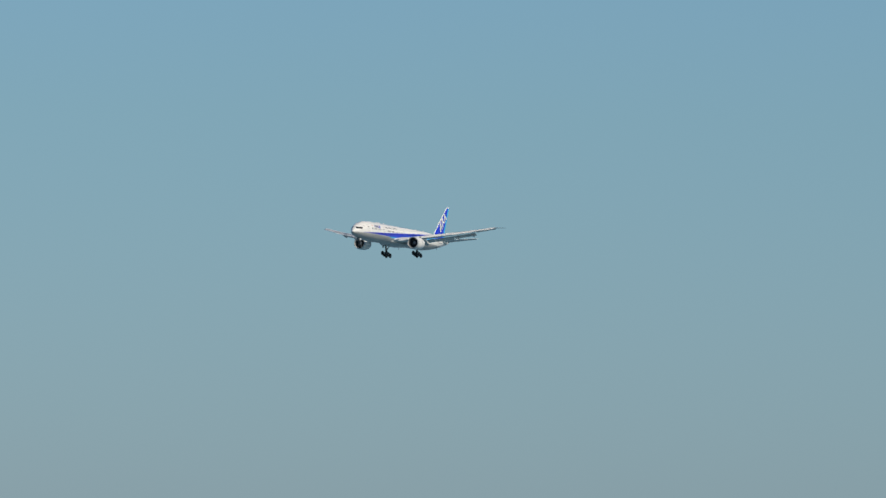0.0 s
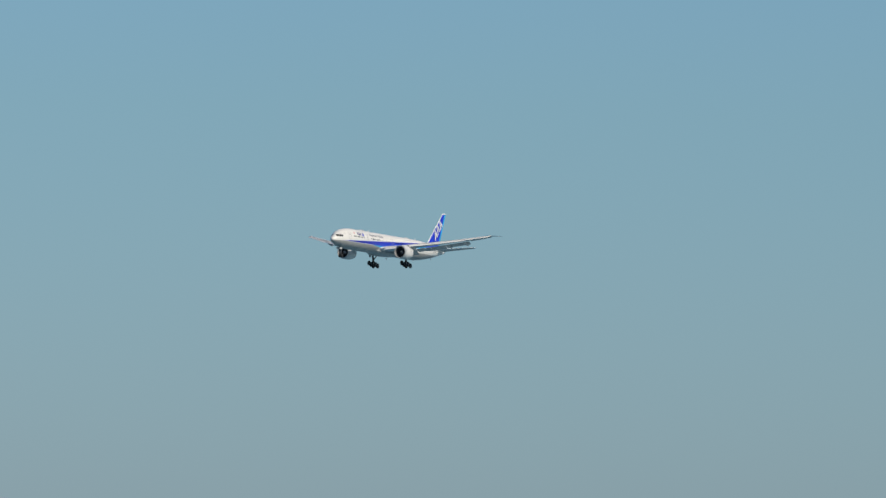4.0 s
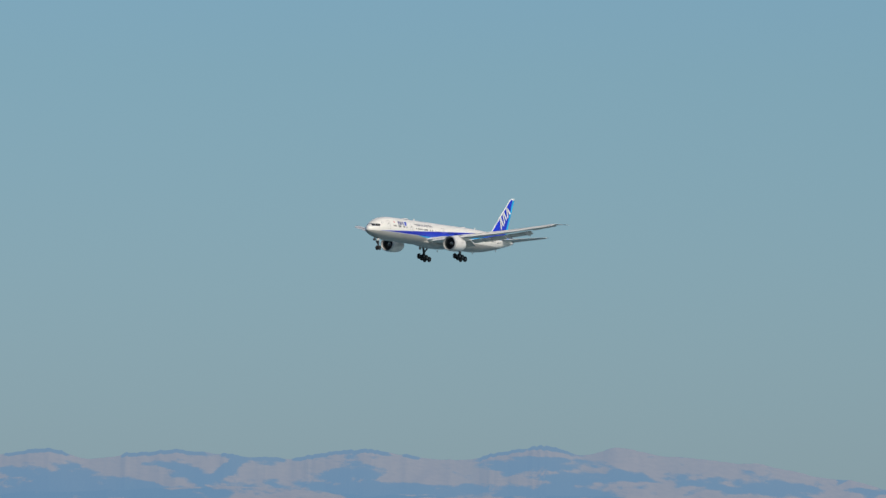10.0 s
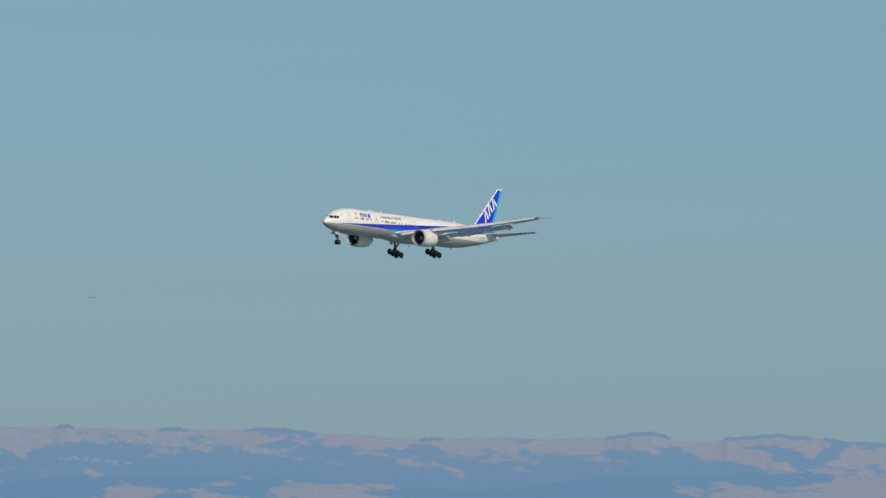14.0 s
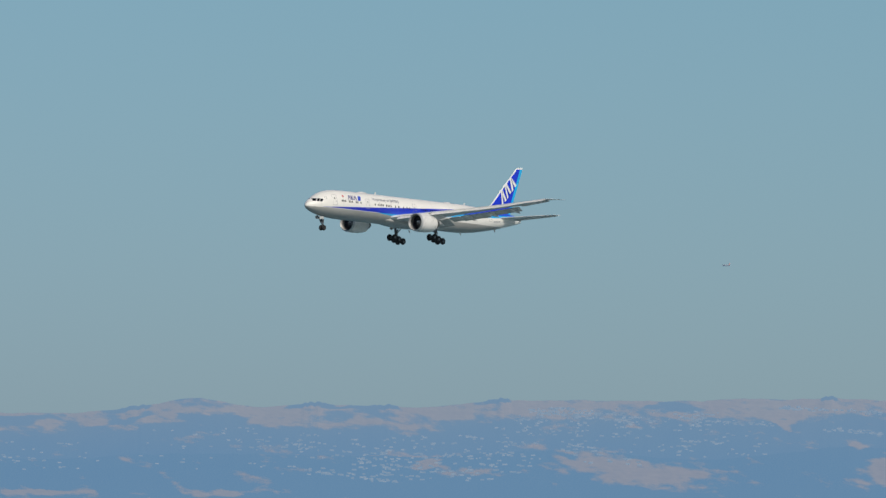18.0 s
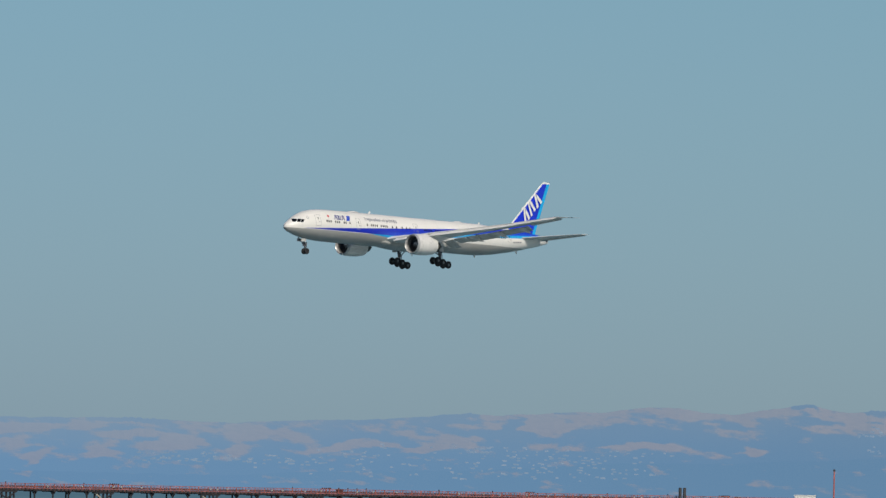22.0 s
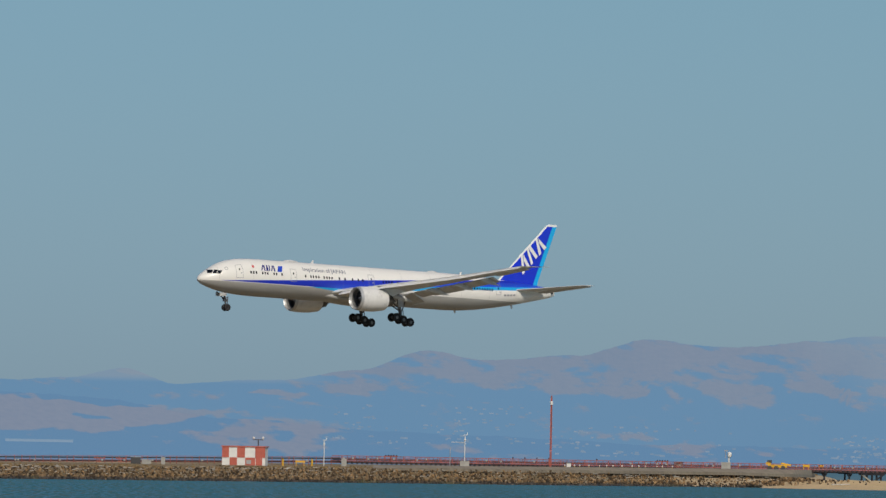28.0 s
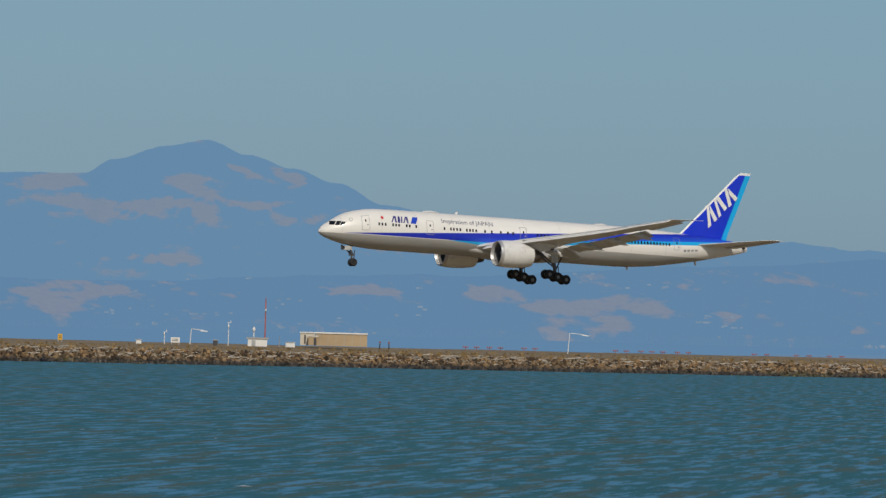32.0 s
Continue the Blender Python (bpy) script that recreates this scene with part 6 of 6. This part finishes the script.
def cabinet(b, w, h, mat, label, back=45, legs=False):
    t = thing("equipment_cabinet", label, "cabinet", "equipment cabinets", spot(b, back))
    z = 0.35 if legs else 0.0
    part("body", Geo().box((0, 0.3, z + h / 2), (w, 0.8, h)), mat, t)
    part("lid", Geo().box((0, 0.3, z + h + 0.04), (w + 0.12, 0.92, 0.08)), GALV, t)
    part("door", Geo().box((0, -0.12, z + h * 0.5), (w * 0.8, 0.04, h * 0.8)), mat, t)
    if legs:
        for dx in (-0.4, 0.4):
            part("leg", Geo().box((w * dx, 0.3, 0.2), (0.1, 0.1, 0.45)), GALV, t)


cabinet(36.64, 0.8, 1.1, CONC, "grey metal equipment cabinet on ground")
cabinet(37.87, 0.7, 0.75, WHITEP, "small white equipment cabinet")
cabinet(35.55, 0.9, 0.6, CONC, "low grey equipment cabinet")
cabinet(35.65, 0.6, 1.0, CONC, "narrow grey equipment cabinet")
cabinet(26.39, 0.5, 0.36, WHITEP, "small white equipment box")
cabinet(26.81, 0.45, 0.5, DARKP, "small dark equipment cabinet")
cabinet(27.22, 0.9, 0.45, WHITEP, "white rounded tank-like equipment box")
cabinet(31.90, 0.5, 0.55, YELLOW, "small orange equipment box", 120)
cabinet(34.14, 0.95, 0.75, REDP, "small red equipment cabinet")
cabinet(33.91, 0.8, 0.6, WHITEP, "small white equipment cabinet", 70)
for b in (31.58, 32.35, 33.13, 33.89, 35.57):
    cabinet(b, 0.8, 0.55, CONC, "grey metal equipment cabinet on ground", 75)
cabinet(35.5, 1.5, 1.0, DARKP, "dark grey equipment shelter", 100)


def sign(b, w, h, mat, label, z0=0.2):
    t = thing("airfield_sign", label, "sign", "airfield signs", spot(b, 42))
    part("board", Geo().box((0, 0, z0 + h / 2), (w, 0.08, h)), mat, t)
    for dx in (-0.4, 0.4):
        part("leg", Geo().box((w * dx, 0.06, z0 / 2 + 0.1), (0.06, 0.06, z0 + 0.2)), GALV, t)
    for k in range(2):
        part("text_bar", Geo().box((0, -0.05, z0 + h * (0.36 + 0.3 * k)), (w * 0.7, 0.02, h * 0.1)), DARKP, t, "dark bar of unreadable writing")


sign(26.59, 0.85, 0.5, WHITEP, "small white notice board")
sign(25.96, 0.42, 0.55, YELLOW, "orange-yellow square airfield sign")


def white_hut(b, back, w, h, label, dish=False):
    t = thing("white_hut", label, "hut", "white huts", spot(b, back))
    part("body", Geo().box((0, w * 0.3, h / 2), (w, w * 0.6, h)), WHITEP, t)
    part("roof", Geo().box((0, w * 0.3, h + 0.05), (w * 1.15, w * 0.7, 0.14)), DARKP if h > 1 else CONC, t)
    part("door", Geo().box((-w * 0.2, -0.03, h * 0.42), (w * 0.2, 0.05, h * 0.8)), GALV, t)
    if not dish:
        for k in range(3):
            part("window", Geo().box((w * (0.02 + 0.17 * k), -0.03, h * 0.68), (w * 0.1, 0.05, h * 0.24)), DARKP, t, "small dark window")
        part("red_tank", Geo().rod((-w * 0.62, 0.2, 0.0), (-w * 0.62, 0.2, h * 0.62), 0.2, 0.2, 12), REDP, t, "red upright tank")
    if dish:
        part("sensor_post", Geo().rod((-w * 0.2, 0.3, h), (-w * 0.2, 0.3, h + 1.2), 0.05), WHITEP, t)
        part("sensor_head", Geo().turned((-w * 0.2, 0.3, h + 0.9), (0, 0, 1), [(-0.2, 0.1), (0, 0.17), (0.2, 0.1)], 10), WHITEP, t)


white_hut(27.04, 60, 1.9, 0.75, "small white hut with a sensor post", True)
white_hut(34.355, 60, 1.75, 1.02, "small white hut with a dark roof")


def building():
    b0, b1 = 27.27, 27.64
    d = shore_distance(27.45) + 70
    W = d * radians(b1 - b0)
    t = thing("equipment_building", "low tan equipment building with a pale roof edge", "building", "", spot(27.455, 70, z=1.9))
    H = 1.25
    part("wall", Geo().box((W * 0.12, 2.0, H / 2), (W * 0.76, 4, H)), TAN, t, "tan wall")
    part("roof_edge", Geo().box((W * 0.12, 2.0, H + 0.05), (W * 0.78, 4.2, 0.14)), WHITEP, t, "pale roof edge")
    part("annex", Geo().box((-W * 0.38, 2.2, H / 2), (W * 0.22, 3.6, H)), worn("cream wall", (0.6, 0.54, 0.44), 0.7, 0, 0.6, 0.15), t, "cream annex")
    part("annex_roof", Geo().box((-W * 0.38, 2.2, H + 0.05), (W * 0.24, 3.8, 0.1)), WHITEP, t, "white roof edge")
    for dx in (-0.42,):
        part("louvre", Geo().box((W * dx, 0.38, H * 0.5), (0.16, 0.06, H * 0.7)), DARKP, t, "dark louvre")
    part("porch", Geo().box((-W * 0.3, -0.5, H * 0.36), (W * 0.14, 1.2, H * 0.72)), TAN, t, "low tan porch")
    part("porch_roof", Geo().box((-W * 0.3, -0.5, H * 0.75), (W * 0.16, 1.3, 0.08)), WHITEP, t, "pale porch roof")
    part("recess", Geo().box((-W * 0.27, -1.1, H * 0.32), (W * 0.04, 0.06, H * 0.6)), DARKP, t, "dark doorway")
    for k in range(6):
        part("panel_joint", Geo().box((-W * 0.2 + W * 0.12 * k, -0.01, H / 2), (0.04, 0.03, H * 0.95)), CONC, t)


building()
for b in (27.71, 27.76):
    t = thing("marker_light", "short dark post with a dull red light", "light", "marker lights", spot(b, 60))
    part("post", Geo().rod((0, 0, 0), (0, 0, 0.55), 0.06), DARKP, t)
    part("lens", Geo().turned((0, 0, 0.7), (0, 0, 1), [(-0.1, 0.06), (0.0, 0.1), (0.1, 0.06)], 10), RUST, t)
rng = random.Random(40)
for k in range(14):
    t = thing("edge_light", "tiny pale runway edge light", "light", "edge lights", spot(37.85 + 0.045 * k + rng.uniform(-0.01, 0.01), 38))
    part("stem", Geo().rod((0, 0, 0), (0, 0, 0.35), 0.05), YELLOW, t)
    part("globe", Geo().turned((0, 0, 0.45), (0, 0, 1), [(-0.12, 0.08), (0, 0.13), (0.12, 0.06)], 10), WHITEP, t)


# the concrete berm face before the far masts
def berm_face():
    g, pts = Geo(), []
    for i in range(41):
        b = 36.8 + 2.42 * i / 40
        for back, dz in ((15, -1.0), (15.2, 0.0), (24, 0.55), (27, 0.55)):
            d = shore_distance(b) + back
            a = radians(b)
            base = table(WALL_TOP, b)
            top = table(BERM, b)
            z = base - 0.4 if dz < 0 else base + 0.1 + (top + 0.08 - base) * (dz / 0.55)
            g.v.append((d * math.sin(a), d * math.cos(a), z))
    g.f = [(i * 4 + j, (i + 1) * 4 + j, (i + 1) * 4 + j + 1, i * 4 + j + 1) for i in range(40) for j in range(3)]
    tagged(new("berm", g.mesh("berm", worn("weathered asphalt berm", (0.31, 0.26, 0.19), 0.9, 0, 0.4, 0.35, 0.4))), "low weathered grey paved berm", "berm", "", "structure")


berm_face()


# mast and cabin out past the pier
def channel_marker():
    d, a = 2700.0, radians(48.89)
    t = thing("channel_marker", "white cabin on piles with a red mast", "marker", "", pose(d * math.sin(a), d * math.cos(a), -0.5, 0, 0, -48.89))
    for dx in (-9, -6, -3, 0):
        part("pier_leg", Geo().rod((dx, 0, -1.5), (dx, 0, 3.0), 0.25), TIMBER, t)
    part("platform", Geo().box((-4.5, 0, 3.1), (12, 4, 0.3)), CONC, t)
    part("cabin", Geo().box((-6.8, 0, 4.4), (5.4, 3, 2.3)), WHITEP, t, "white cabin")
    part("cabin_roof", Geo().box((-6.8, 0, 5.6), (5.8, 3.3, 0.18)), WHITEP, t)
    part("mast", Geo().rod((0.6, 0, 3.2), (0.6, 0, 11.9), 0.22, 0.16), REDP, t, "red mast")
    part("mast_light", Geo().turned((0.6, 0, 12.1), (0, 0, 1), [(-0.2, 0.3), (0.2, 0.3), (0.4, 0.1)], 10), DARKP, t)


channel_marker()


# ---- a second airliner, far off and low over the hills ----
def build_far_airliner():
    t = thing("distant_airliner", "small far airliner with a red tail", "airplane")
    # base colours paled to carry the haze
    body = worn("hazy airliner grey", (0.3, 0.36, 0.42), 0.5, 0, 0.5, 0.1)
    tail = worn("hazy red tail", (0.5, 0.25, 0.24), 0.5, 0, 0.5, 0.1)
    part("fuselage", Geo().turned((0, 0, 0), (1, 0, 0), [(0, 0.02), (0.25, 0.22), (0.6, 0.3), (3.4, 0.3), (4.4, 0.17), (4.9, 0.03)], 14), body, t, "", True)
    for s in (-1, 1):
        part("wing", foil([(0.2, 1.6, 1.0, -0.1, 0.14, 0), (2.3, 3.0, 0.3, 0.12, 0.04, 0)], s), body, t)
        part("tailplane", foil([(0.1, 4.1, 0.55, 0.1, 0.06, 0), (0.9, 4.6, 0.25, 0.14, 0.03, 0)], s), body, t)
        part("engine", Geo().turned((0, s * 0.85, -0.3), (1, 0, 0), [(1.7, 0.12), (1.9, 0.16), (2.4, 0.13)], 10), body, t)
    part("tail_fin", foil([(0.15, 3.9, 0.9, 0, 0.08, 0), (1.05, 4.6, 0.35, 0, 0.04, 0)], upright=True), tail, t, "red tail fin")
    return t


distant_airliner = build_far_airliner()

# The airliner's way: seconds, place of the nose along the runway's line, height.
FLIGHT = [
    (0, 3050.3, 134.65),
    (4, 2753.1, 120.10),
    (8, 2457.5, 105.59),
    (12, 2163.8, 91.11),
    (16, 1871.8, 76.67),
    (20, 1581.6, 62.26),
    (24, 1293.1, 47.89),
    (28, 1006.3, 33.55),
    (32, 721.4, 19.24),
]


def motions():
    walk(airliner, [(t, pose(x, 1394.32, z, -0.410, 1.943, -0.715)) for t, x, z in FLIGHT])
    rows = []
    for t in range(0, 33, 8):
        b = radians(54.18 - 0.177 * (t - 13.5))
        rows.append((t, pose(4600 * math.sin(b) - 2.5, 4600 * math.cos(b), EYE.z + 113.4, 0, 0, -8)))
    walk(distant_airliner, rows)


motions()
